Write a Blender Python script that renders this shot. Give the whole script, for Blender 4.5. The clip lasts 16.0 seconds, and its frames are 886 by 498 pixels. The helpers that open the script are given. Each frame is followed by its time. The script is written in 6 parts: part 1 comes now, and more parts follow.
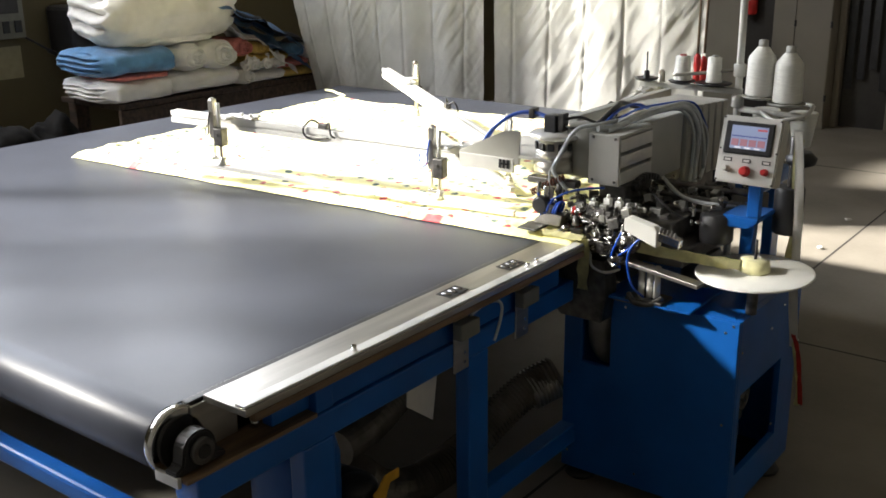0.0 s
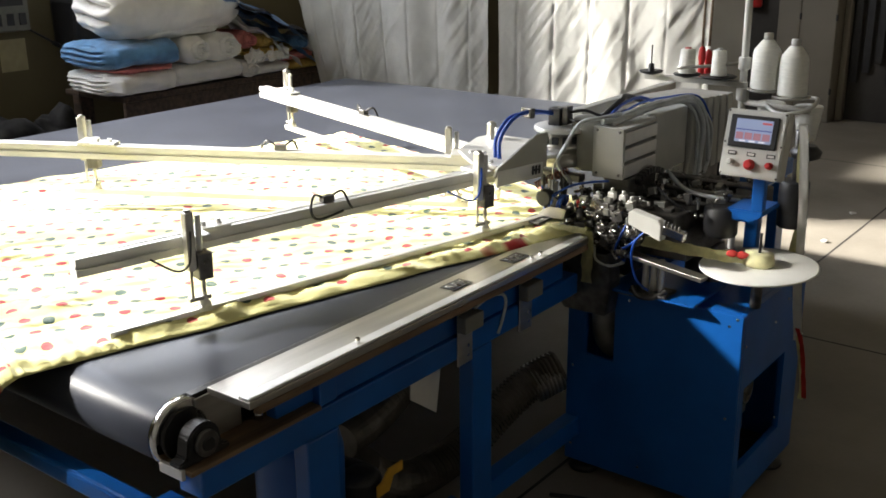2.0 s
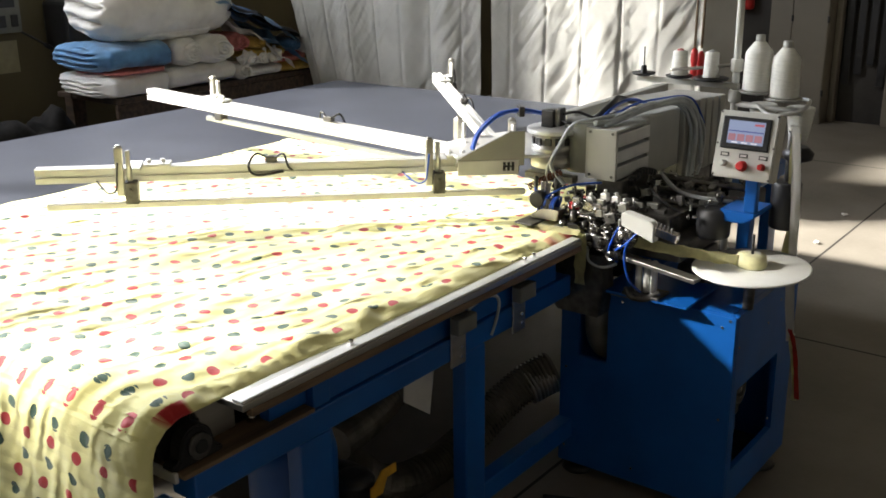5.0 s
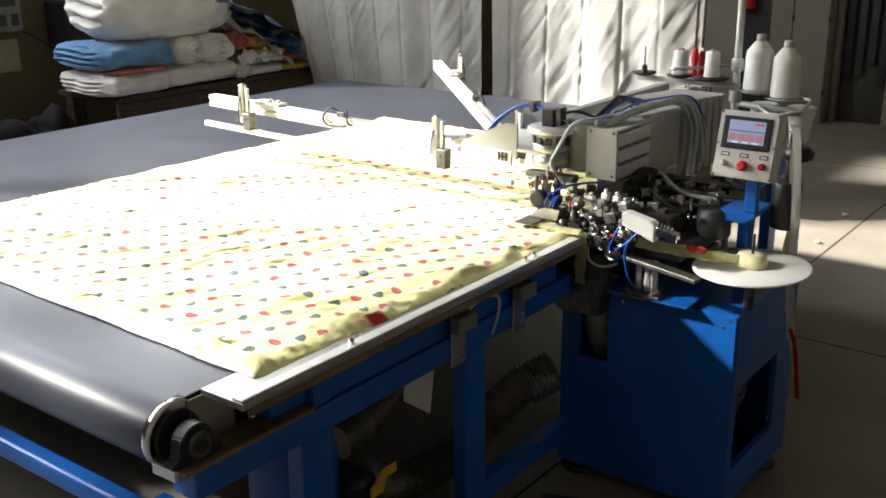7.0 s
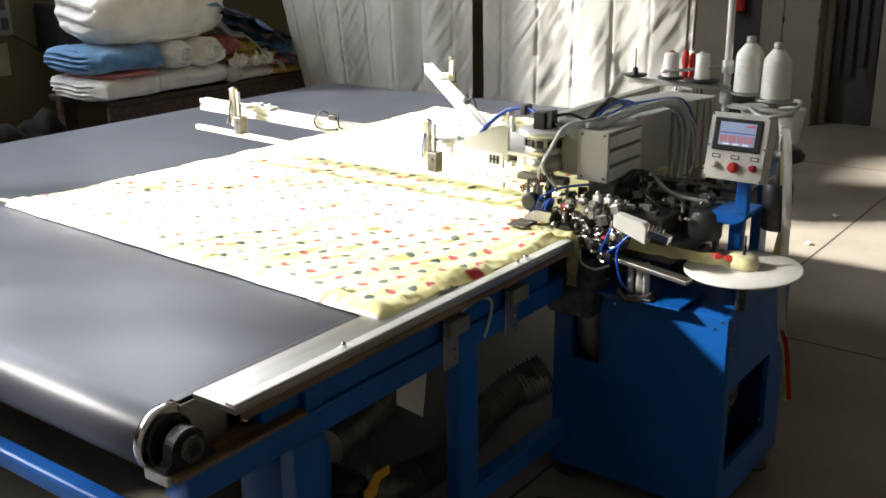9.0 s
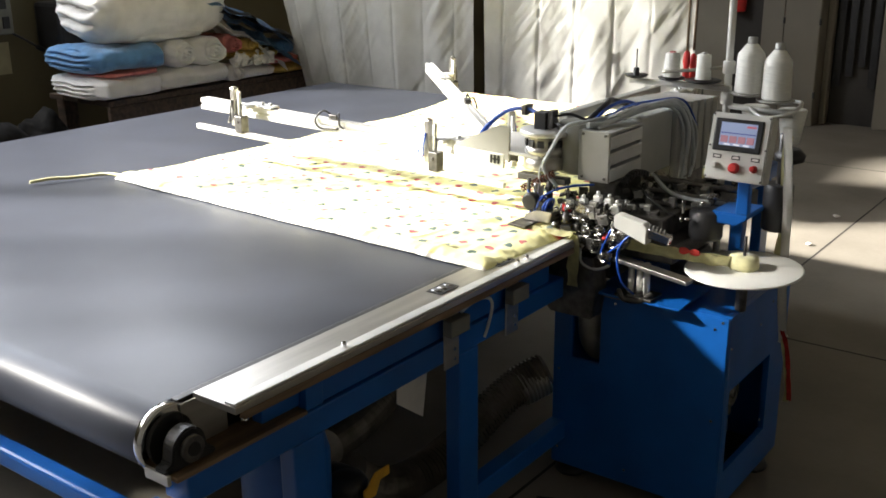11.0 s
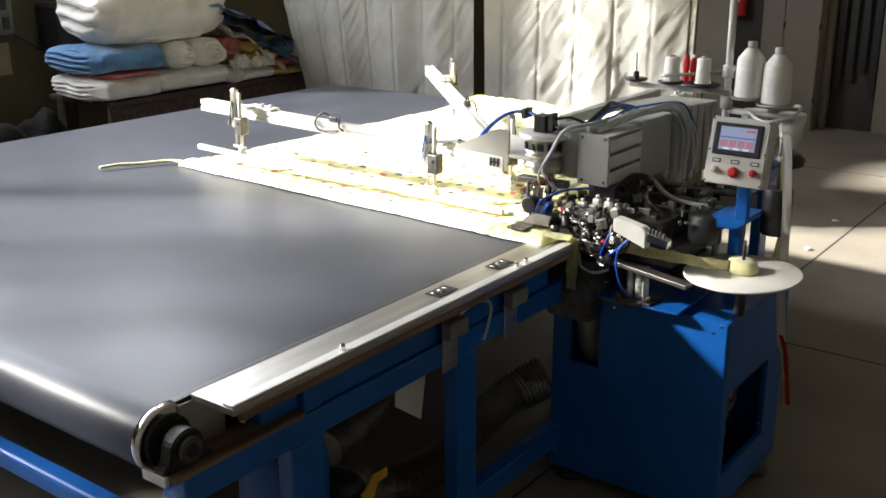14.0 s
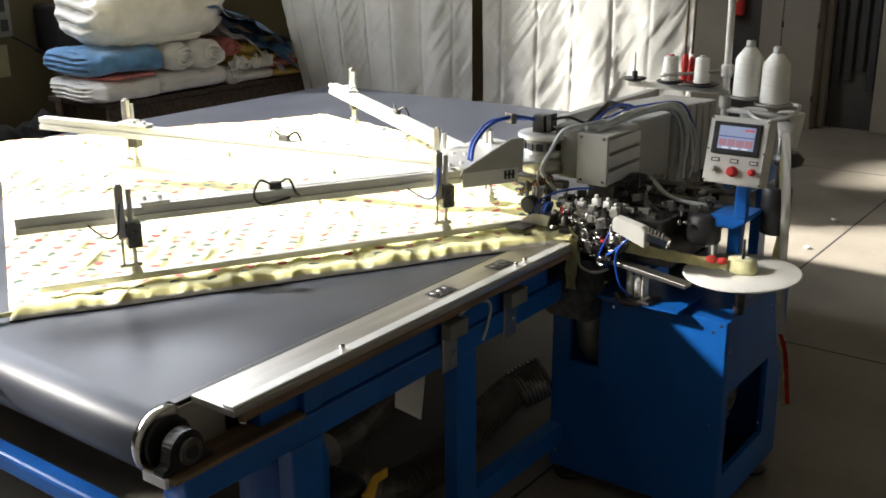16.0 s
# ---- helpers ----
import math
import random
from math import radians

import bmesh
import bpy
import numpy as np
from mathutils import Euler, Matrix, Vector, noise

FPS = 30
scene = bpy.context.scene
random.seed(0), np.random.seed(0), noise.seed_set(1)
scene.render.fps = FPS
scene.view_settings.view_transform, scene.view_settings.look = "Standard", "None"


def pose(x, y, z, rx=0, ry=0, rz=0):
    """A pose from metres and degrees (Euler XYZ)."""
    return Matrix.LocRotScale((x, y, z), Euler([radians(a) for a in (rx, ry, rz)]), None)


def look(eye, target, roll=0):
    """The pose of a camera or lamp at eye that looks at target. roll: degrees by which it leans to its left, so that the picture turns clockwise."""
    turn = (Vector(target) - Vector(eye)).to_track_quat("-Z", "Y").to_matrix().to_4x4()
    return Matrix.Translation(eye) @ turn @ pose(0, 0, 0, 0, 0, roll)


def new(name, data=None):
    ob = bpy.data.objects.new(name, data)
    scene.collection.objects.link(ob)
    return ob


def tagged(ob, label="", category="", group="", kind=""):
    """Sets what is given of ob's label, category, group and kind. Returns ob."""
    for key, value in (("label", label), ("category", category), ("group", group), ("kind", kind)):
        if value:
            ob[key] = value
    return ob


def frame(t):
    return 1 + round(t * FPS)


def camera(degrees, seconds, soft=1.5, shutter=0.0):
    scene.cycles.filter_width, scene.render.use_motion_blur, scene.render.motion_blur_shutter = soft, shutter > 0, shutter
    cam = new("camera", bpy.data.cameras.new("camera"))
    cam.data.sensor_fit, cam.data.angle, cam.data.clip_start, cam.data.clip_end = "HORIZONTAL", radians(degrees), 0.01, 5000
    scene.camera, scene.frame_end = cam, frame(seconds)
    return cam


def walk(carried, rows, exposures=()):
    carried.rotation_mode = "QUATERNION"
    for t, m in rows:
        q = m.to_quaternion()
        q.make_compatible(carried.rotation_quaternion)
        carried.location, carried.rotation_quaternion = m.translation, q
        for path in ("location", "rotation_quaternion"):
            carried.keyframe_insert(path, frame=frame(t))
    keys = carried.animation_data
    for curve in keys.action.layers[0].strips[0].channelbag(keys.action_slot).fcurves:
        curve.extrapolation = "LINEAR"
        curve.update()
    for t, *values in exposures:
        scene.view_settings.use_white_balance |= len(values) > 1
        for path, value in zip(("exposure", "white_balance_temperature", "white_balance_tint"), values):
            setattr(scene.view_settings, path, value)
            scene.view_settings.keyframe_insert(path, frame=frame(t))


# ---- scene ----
cam = camera(47.08, 16.0, soft=1.7)
EYE = (1.723, -1.251, 1.85)
TURNS = [
    (0, 72.47, 0.68, 37.19), (0.5, 72.39, 0.72, 37.11), (1, 72.33, 0.70, 37.15), (1.5, 72.19, 0.73, 37.33), (2, 72.08, 0.65, 37.43),
    (2.5, 71.97, 0.79, 37.49), (3, 71.88, 0.74, 37.27), (3.5, 72.01, 0.72, 37.24), (4, 72.17, 0.74, 37.11), (6.5, 72.14, 0.48, 36.98),
    (7, 72.14, 0.57, 37.08), (7.5, 72.10, 0.73, 36.96), (8, 72.19, 0.87, 36.82), (8.5, 72.25, 0.87, 36.70), (9, 72.30, 0.69, 36.57),
    (11.5, 72.28, 0.51, 36.63), (12, 72.26, 0.41, 36.49), (12.5, 72.32, 0.42, 36.39), (13, 72.32, 0.41, 36.48), (13.5, 72.42, 0.28, 36.62),
    (14, 72.44, 0.27, 36.68), (14.5, 72.36, 0.39, 36.65), (15, 72.38, 0.45, 36.68), (15.5, 72.41, 0.50, 36.64), (16, 72.46, 0.49, 36.57)]
walk(cam, [(t, pose(*EYE, rx, ry, rz)) for t, rx, ry, rz in TURNS])

# ---- daylight ----
SUN_WAY = Vector((0.742, 0.556, -0.5625)).normalized()
world = bpy.data.worlds.new("world")
scene.world = world
world.use_nodes = True
sky = world.node_tree.nodes.new("ShaderNodeTexSky")
sky.sky_type, sky.sun_disc = "NISHITA", False
sky.sun_elevation = math.asin(-SUN_WAY.z)
sky.sun_rotation = math.atan2(-SUN_WAY.x, -SUN_WAY.y)
world.node_tree.links.new(sky.outputs[0], world.node_tree.nodes["Background"].inputs[0])
world.node_tree.nodes["Background"].inputs[1].default_value = 0.15
sun = new("sun", bpy.data.lights.new("sun", "SUN"))
sun.data.energy, sun.data.angle, sun.data.color = 5.0, radians(3.0), (1.0, 0.95, 0.86)
sun.matrix_world = look((0, 0, 12), Vector((0, 0, 12)) + SUN_WAY)
scene.view_settings.exposure = 2.2


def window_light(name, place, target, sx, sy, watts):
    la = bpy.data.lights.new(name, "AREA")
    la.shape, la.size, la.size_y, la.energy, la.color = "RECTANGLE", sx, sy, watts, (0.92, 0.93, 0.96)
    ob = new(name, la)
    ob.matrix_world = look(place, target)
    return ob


# ---- materials ----
def material(name, color, rough=0.5, metal=0.0, vary=0.12, scale=8.0, bump=0.1, bump_scale=60.0, spec=0.5, color2=None, stretch=(1, 1, 1), sheen=0.0, coat=0.0):
    m = bpy.data.materials.new(name)
    m.use_nodes = True
    nt = m.node_tree
    b = nt.nodes["Principled BSDF"]
    tc = nt.nodes.new("ShaderNodeTexCoord")
    mp = nt.nodes.new("ShaderNodeMapping")
    mp.inputs["Scale"].default_value = stretch
    nt.links.new(tc.outputs["Object"], mp.inputs[0])
    n1 = nt.nodes.new("ShaderNodeTexNoise")
    n1.inputs["Scale"].default_value, n1.inputs["Detail"].default_value = scale, 6
    nt.links.new(mp.outputs[0], n1.inputs["Vector"])
    ramp = nt.nodes.new("ShaderNodeValToRGB")
    c1 = Vector(color)
    c2 = Vector(color2) if color2 else c1 * (1 - 2.2 * vary)
    ramp.color_ramp.elements[0].position, ramp.color_ramp.elements[1].position = 0.32, 0.68
    ramp.color_ramp.elements[0].color = (*c2, 1)
    ramp.color_ramp.elements[1].color = (*(c1 * (1 + 0.4 * vary)), 1)
    nt.links.new(n1.outputs["Fac"], ramp.inputs[0])
    nt.links.new(ramp.outputs[0], b.inputs["Base Color"])
    n2 = nt.nodes.new("ShaderNodeTexNoise")
    n2.inputs["Scale"].default_value, n2.inputs["Detail"].default_value = bump_scale, 4
    nt.links.new(mp.outputs[0], n2.inputs["Vector"])
    mr = nt.nodes.new("ShaderNodeMapRange")
    mr.inputs["To Min"].default_value, mr.inputs["To Max"].default_value = max(0.03, rough - 0.1), min(1, rough + 0.1)
    nt.links.new(n2.outputs["Fac"], mr.inputs[0])
    nt.links.new(mr.outputs[0], b.inputs["Roughness"])
    if bump:
        bp = nt.nodes.new("ShaderNodeBump")
        bp.inputs["Strength"].default_value, bp.inputs["Distance"].default_value = bump, 0.004
        nt.links.new(n2.outputs["Fac"], bp.inputs["Height"])
        nt.links.new(bp.outputs[0], b.inputs["Normal"])
    b.inputs["Metallic"].default_value = metal
    b.inputs["Specular IOR Level"].default_value = spec
    b.inputs["Sheen Weight"].default_value = sheen
    b.inputs["Coat Weight"].default_value = coat
    return m


BELT = material("belt_rubber", (0.040, 0.0445, 0.059), 0.39, 0, 0.12, 3, 0.04, 300, 0.24)
STEEL = material("brushed_steel", (0.52, 0.505, 0.465), 0.37, 1, 0.08, 6, 0.05, 200, stretch=(6, 0.5, 6))
ALU = material("anodised_aluminium", (0.72, 0.72, 0.70), 0.42, 0.45, 0.06, 10, 0.05, 160)
# mid-grey steel, darker than the brushed steel, for loopers and linkages
MIDSTEEL = material("mid_grey_steel", (0.30, 0.29, 0.28), 0.27, 1, 0.25, 30, 0.08, 120)
BROWN = material("brown_lacquer", (0.16, 0.05, 0.025), 0.4, 0.4, 0.2, 30, 0.1, 120)
CHROME = material("chrome", (0.8, 0.8, 0.8), 0.12, 1, 0.05, 12, 0.0, 90)
DARKSTEEL = material("dark_steel", (0.16, 0.155, 0.15), 0.42, 0.8, 0.25, 25, 0.15, 120)
BLUE = material("blue_paint", (0.006, 0.112, 0.45), 0.36, 0, 0.12, 4, 0.06, 220, 0.5, coat=0.15)
BLACK = material("black_plastic", (0.02, 0.02, 0.022), 0.42, 0, 0.2, 20, 0.1, 150)
GREY = material("grey_paint", (0.42, 0.42, 0.39), 0.5, 0, 0.08, 6, 0.06, 250)
PANEL = material("panel_paint", (0.62, 0.62, 0.58), 0.45, 0, 0.05, 6, 0.04, 250)
WOOD = material("raw_wood", (0.22, 0.145, 0.085), 0.7, 0, 0.25, 6, 0.3, 40, stretch=(8, 0.6, 8))
DARKWOOD = material("dark_wood", (0.085, 0.055, 0.036), 0.7, 0, 0.3, 5, 0.3, 40, stretch=(0.6, 8, 8))
WHITEPLASTIC = material("white_plastic", (0.78, 0.78, 0.74), 0.4, 0, 0.04, 8, 0.03, 100)
THREAD = material("white_thread", (0.82, 0.82, 0.76), 0.65, 0, 0.05, 30, 0.3, 240, stretch=(1, 1, 6), sheen=0.3)
TAPE = material("pale_yellow_tape", (0.75, 0.72, 0.40), 0.7, 0, 0.12, 30, 0.3, 180, sheen=0.3)
RED = material("red_plastic", (0.62, 0.03, 0.03), 0.4, 0, 0.1, 20, 0.05, 100)
REDCLOTH = material("red_cloth", (0.65, 0.05, 0.04), 0.8, 0, 0.15, 40, 0.3, 150)
YELLOW = material("yellow_plastic", (0.65, 0.36, 0.03), 0.45, 0, 0.1, 20, 0.05, 100)
BLUEHOSE = material("blue_hose", (0.01, 0.07, 0.42), 0.35, 0, 0.1, 20, 0.05, 100)
GREYHOSE = material("grey_hose", (0.52, 0.56, 0.58), 0.3, 0, 0.1, 20, 0.05, 100)
CONCRETE = material("concrete", (0.25, 0.226, 0.19), 0.62, 0, 0.16, 1.3, 0.15, 40)
# yellowed plaster, with the shade on the window wall put into its colour
WALL = material("shaded_yellowed_wall", (0.125, 0.105, 0.056), 0.8, 0, 0.1, 1.5, 0.15, 50)
BEIGE = material("beige_paint", (0.34, 0.31, 0.25), 0.6, 0, 0.08, 2, 0.08, 60)
LOCKER = material("locker_paint", (0.2, 0.18, 0.145), 0.55, 0, 0.08, 2, 0.08, 60)
# dark pillar and joint colour; also paints the shade in the far gateway
DARKWALLSHADE = material("dark_wall_and_shade", (0.05, 0.045, 0.04), 0.8, 0, 0.2, 2, 0.1, 40)
SATIN = material("white_satin", (0.80, 0.80, 0.76), 0.42, 0, 0.06, 5, 0.25, 12, 0.5, sheen=0.4)
DUVET = material("white_wadding", (0.84, 0.82, 0.77), 0.85, 0, 0.08, 6, 0.4, 30, sheen=0.3)
BLUECLOTH = material("blue_cloth", (0.11, 0.28, 0.52), 0.8, 0, 0.2, 10, 0.4, 60, sheen=0.3)
PAPER = material("white_paper", (0.72, 0.70, 0.66), 0.8, 0, 0.08, 12, 0.1, 60)
DUCT = material("duct_plastic", (0.2, 0.185, 0.16), 0.22, 0.3, 0.2, 12, 0.1, 60)
# darker copy of the grey paint for switch box, motor cover and sensors
DARKGREY = material("dark_grey_paint", (0.2, 0.2, 0.175), 0.55, 0, 0.12, 8, 0.08, 200)
# tan paper, a little lighter than the wall behind it
TANPAPER = material("tan_paper", (0.4, 0.36, 0.22), 0.8, 0, 0.08, 12, 0.1, 60)
DARKCLOTH = material("dark_cloth", (0.02, 0.019, 0.018), 0.9, 0, 0.3, 12, 0.4, 80, 0.1)
GALV = material("galvanised_sheet", (0.3, 0.3, 0.28), 0.42, 0.7, 0.15, 14, 0.08, 60)
PINK = material("pink_cloth", (0.62, 0.2, 0.18), 0.8, 0, 0.2, 20, 0.3, 80)
OCHRE = material("ochre_cloth", (0.6, 0.42, 0.1), 0.8, 0, 0.2, 20, 0.3, 80)



def add_creases(m, scale, turn, depth):
    """Sharp slanted creases on top of a fabric's own relief."""
    nt = m.node_tree
    tc = nt.nodes.new("ShaderNodeTexCoord")
    mp = nt.nodes.new("ShaderNodeMapping")
    mp.vector_type = "TEXTURE"
    mp.inputs["Rotation"].default_value, mp.inputs["Scale"].default_value = turn, [1 / s for s in scale]
    cr = nt.nodes.new("ShaderNodeTexNoise")
    cr.noise_type = "RIDGED_MULTIFRACTAL"
    cr.inputs["Scale"].default_value, cr.inputs["Detail"].default_value = 1.0, 4.0
    bp = nt.nodes.new("ShaderNodeBump")
    bp.inputs["Strength"].default_value, bp.inputs["Distance"].default_value = 0.8, depth
    b = nt.nodes["Principled BSDF"]
    old = b.inputs["Normal"].links[0].from_socket
    nt.links.new(tc.outputs["Object"], mp.inputs[0])
    nt.links.new(mp.outputs[0], cr.inputs["Vector"])
    nt.links.new(cr.outputs[0], bp.inputs["Height"])
    nt.links.new(old, bp.inputs["Normal"])
    nt.links.new(bp.outputs[0], b.inputs["Normal"])


add_creases(SATIN, (11, 3, 3.2), (0, radians(30), 0), 0.024)
add_creases(DUVET, (7, 7, 14), (0, 0, 0), 0.014)
add_creases(BLUECLOTH, (8, 8, 16), (0, 0, 0), 0.012)


def quilt_material():
    """Pale yellow cotton, printed with staggered red and dark green dots; the print lies in the sheet's own metres (UV)."""
    m = bpy.data.materials.new("dotted_cotton")
    m.use_nodes = True
    nt = m.node_tree
    b = nt.nodes["Principled BSDF"]

    def node(kind, **kw):
        n = nt.nodes.new(kind)
        for k, val in kw.items():
            n.inputs[int(k[1:])].default_value = val
        return n

    def calc(op, a, c=None):
        n = nt.nodes.new("ShaderNodeMath")
        n.operation = op
        for i, s in enumerate((a, c)):
            if s is None:
                continue
            if isinstance(s, (int, float)):
                n.inputs[i].default_value = s
            else:
                nt.links.new(s, n.inputs[i])
        return n.outputs[0]

    uv = nt.nodes.new("ShaderNodeUVMap")
    uv.uv_map = "print"
    wob = node("ShaderNodeTexNoise", _2=5.0)
    nt.links.new(uv.outputs[0], wob.inputs["Vector"])
    mixv = nt.nodes.new("ShaderNodeVectorMath")
    mixv.operation = "MULTIPLY_ADD"
    nt.links.new(wob.outputs["Color"], mixv.inputs[0])
    mixv.inputs[1].default_value = (0.03, 0.03, 0)
    nt.links.new(uv.outputs[0], mixv.inputs[2])
    sep = nt.nodes.new("ShaderNodeSeparateXYZ")
    nt.links.new(mixv.outputs[0], sep.inputs[0])

    def dots(along, across, r):
        # rows along the second axis, each second one shifted by half a step
        row_at = calc("DIVIDE", calc("ADD", sep.outputs[0], across), DOT_ROW)
        row = calc("FLOOR", row_at)
        shift = calc("MULTIPLY", calc("MODULO", row, 2.0), 0.5)
        step = calc("ADD", calc("DIVIDE", calc("ADD", sep.outputs[1], along), DOT_STEP), shift)
        fu = calc("MULTIPLY", calc("SUBTRACT", calc("FRACT", step), 0.5), DOT_STEP)
        fv = calc("MULTIPLY", calc("SUBTRACT", calc("FRACT", row_at), 0.5), DOT_ROW)
        d = calc("SQRT", calc("ADD", calc("MULTIPLY", fu, fu), calc("MULTIPLY", fv, fv)))
        return calc("MULTIPLY", calc("SUBTRACT", r, d), 700.0)

    def clamp(s):
        n = nt.nodes.new("ShaderNodeClamp")
        nt.links.new(s, n.inputs[0])
        return n.outputs[0]

    red = clamp(dots(10.5, 11.5, 0.0165))
    green = clamp(dots(10.5 + 0.03, 11.5 + 0.055, 0.0165))
    base = node("ShaderNodeTexNoise", _2=7.0)
    nt.links.new(uv.outputs[0], base.inputs["Vector"])
    ramp = nt.nodes.new("ShaderNodeValToRGB")
    ramp.color_ramp.elements[0].position, ramp.color_ramp.elements[1].position = 0.3, 0.7
    ramp.color_ramp.elements[0].color = (0.80, 0.75, 0.29, 1)
    ramp.color_ramp.elements[1].color = (0.86, 0.83, 0.42, 1)
    nt.links.new(base.outputs[0], ramp.inputs[0])
    col = ramp.outputs[0]
    for f, c in ((red, (0.47, 0.01, 0.014, 1)), (green, (0.018, 0.07, 0.04, 1))):
        mx = nt.nodes.new("ShaderNodeMix")
        mx.data_type = "RGBA"
        nt.links.new(f, mx.inputs[0])
        nt.links.new(col, mx.inputs[6])
        mx.inputs[7].default_value = c
        col = mx.outputs[2]
    # the sewn hem is bound with plain tape
    edge = nt.nodes.new("ShaderNodeSeparateXYZ")
    nt.links.new(uv.outputs[0], edge.inputs[0])
    mx = nt.nodes.new("ShaderNodeMix")
    mx.data_type = "RGBA"
    nt.links.new(clamp(calc("MULTIPLY", calc("SUBTRACT", edge.outputs[0], 2.552), 400.0)), mx.inputs[0])
    nt.links.new(col, mx.inputs[6])
    mx.inputs[7].default_value = (0.84, 0.80, 0.36, 1)
    col = mx.outputs[2]
    # the first hem is plain too, with red stretches of its lining
    strip = clamp(calc("MULTIPLY", calc("SUBTRACT", 0.034, edge.outputs[1]), 300.0))
    far = nt.nodes.new("ShaderNodeMapping")
    far.inputs["Scale"].default_value = (2.6, 0.4, 1)
    nt.links.new(uv.outputs[0], far.inputs[0])
    pick = node("ShaderNodeTexNoise", _2=1.0)
    nt.links.new(far.outputs[0], pick.inputs["Vector"])
    tint = nt.nodes.new("ShaderNodeMix")
    tint.data_type = "RGBA"
    nt.links.new(clamp(calc("MULTIPLY", calc("SUBTRACT", pick.outputs[0], 0.6), 40.0)), tint.inputs[0])
    tint.inputs[6].default_value, tint.inputs[7].default_value = (0.84, 0.80, 0.36, 1), (0.5, 0.012, 0.016, 1)
    mx = nt.nodes.new("ShaderNodeMix")
    mx.data_type = "RGBA"
    nt.links.new(strip, mx.inputs[0])
    nt.links.new(col, mx.inputs[6])
    nt.links.new(tint.outputs[2], mx.inputs[7])
    col = mx.outputs[2]
    # pale wadding shows at the raw ends
    raw = nt.nodes.new("ShaderNodeSeparateXYZ")
    nt.links.new(uv.outputs[0], raw.inputs[0])
    mx = nt.nodes.new("ShaderNodeMix")
    mx.data_type = "RGBA"
    nt.links.new(clamp(calc("MULTIPLY", calc("SUBTRACT", 0.010, calc("MINIMUM", raw.outputs[0], calc("SUBTRACT", 2.6, raw.outputs[0]))), 400.0)), mx.inputs[0])
    nt.links.new(col, mx.inputs[6])
    mx.inputs[7].default_value = (0.82, 0.8, 0.72, 1)
    nt.links.new(mx.outputs[2], b.inputs["Base Color"])
    b.inputs["Roughness"].default_value = 0.7
    b.inputs["Sheen Weight"].default_value = 0.35
    # soft puckers, and sharp creases that run slantwise to the hems
    wr = node("ShaderNodeTexNoise", _2=20.0, _3=5.0)
    nt.links.new(uv.outputs[0], wr.inputs["Vector"])
    bp = nt.nodes.new("ShaderNodeBump")
    bp.inputs["Strength"].default_value, bp.inputs["Distance"].default_value = 0.45, 0.012
    nt.links.new(wr.outputs[0], bp.inputs["Height"])
    mp = nt.nodes.new("ShaderNodeMapping")
    mp.vector_type = "TEXTURE"
    mp.inputs["Scale"].default_value = (1 / 4.5, 1 / 17, 1)
    mp.inputs["Rotation"].default_value = (0, 0, 0.3)
    nt.links.new(uv.outputs[0], mp.inputs[0])
    cr = nt.nodes.new("ShaderNodeTexNoise")
    cr.noise_type = "RIDGED_MULTIFRACTAL"
    cr.inputs["Scale"].default_value, cr.inputs["Detail"].default_value = 1.0, 4.0
    nt.links.new(mp.outputs[0], cr.inputs["Vector"])
    b2 = nt.nodes.new("ShaderNodeBump")
    b2.inputs["Strength"].default_value, b2.inputs["Distance"].default_value = 1.0, 0.03
    nt.links.new(cr.outputs[0], b2.inputs["Height"])
    nt.links.new(bp.outputs[0], b2.inputs["Normal"])
    nt.links.new(b2.outputs[0], b.inputs["Normal"])
    return m


DOT_STEP, DOT_ROW = 0.105, 0.115
COTTON = quilt_material()


def glow(name, color, strength):
    m = bpy.data.materials.new(name)
    m.use_nodes = True
    b = m.node_tree.nodes["Principled BSDF"]
    b.inputs["Base Color"].default_value = (*color, 1)
    b.inputs["Emission Color"].default_value = (*color, 1)
    b.inputs["Emission Strength"].default_value = strength
    b.inputs["Roughness"].default_value = 0.2
    return m


# ---- mesh tools ----
def box(bm, lo, hi, bevel=0.0, m=None):
    lo, hi = Vector(lo), Vector(hi)
    g = bmesh.ops.create_cube(bm, size=1.0, matrix=Matrix.LocRotScale((lo + hi) / 2, None, hi - lo))
    vs = g["verts"]
    if bevel:
        es = list({e for v in vs for e in v.link_edges})
        r = bmesh.ops.bevel(bm, geom=es, offset=bevel, segments=2, affect="EDGES", profile=0.5)
        vs = list({v for f in r["faces"] for v in f.verts} | {v for v in vs if v.is_valid})
    if m is not None:
        bmesh.ops.transform(bm, matrix=m, verts=vs)
    return bm


def frame_along(a, b):
    a, b = Vector(a), Vector(b)
    q = (b - a).to_track_quat("Z", "Y")
    return Matrix.Translation(a) @ q.to_matrix().to_4x4(), (b - a).length


def lathe(bm, profile, m=None, seg=24, caps=True):
    """A turned body round the z axis from (radius, height) pairs."""
    m = m or Matrix()
    rings = []
    for r, z in profile:
        rings.append([bm.verts.new(m @ Vector((r * math.cos(2 * math.pi * i / seg), r * math.sin(2 * math.pi * i / seg), z))) for i in range(seg)])
    for a, b in zip(rings, rings[1:]):
        for i in range(seg):
            f = bm.faces.new((a[i], a[(i + 1) % seg], b[(i + 1) % seg], b[i]))
            f.smooth = True
    if caps:
        bm.faces.new(list(reversed(rings[0])))
        bm.faces.new(rings[-1])
    return bm


def rod(bm, a, b, r, seg=16, chamfer=0.0):
    m, n = frame_along(a, b)
    c = chamfer or min(r * 0.15, n * 0.2)
    return lathe(bm, [(r - c, 0), (r, c), (r, n - c), (r - c, n)], m, seg)


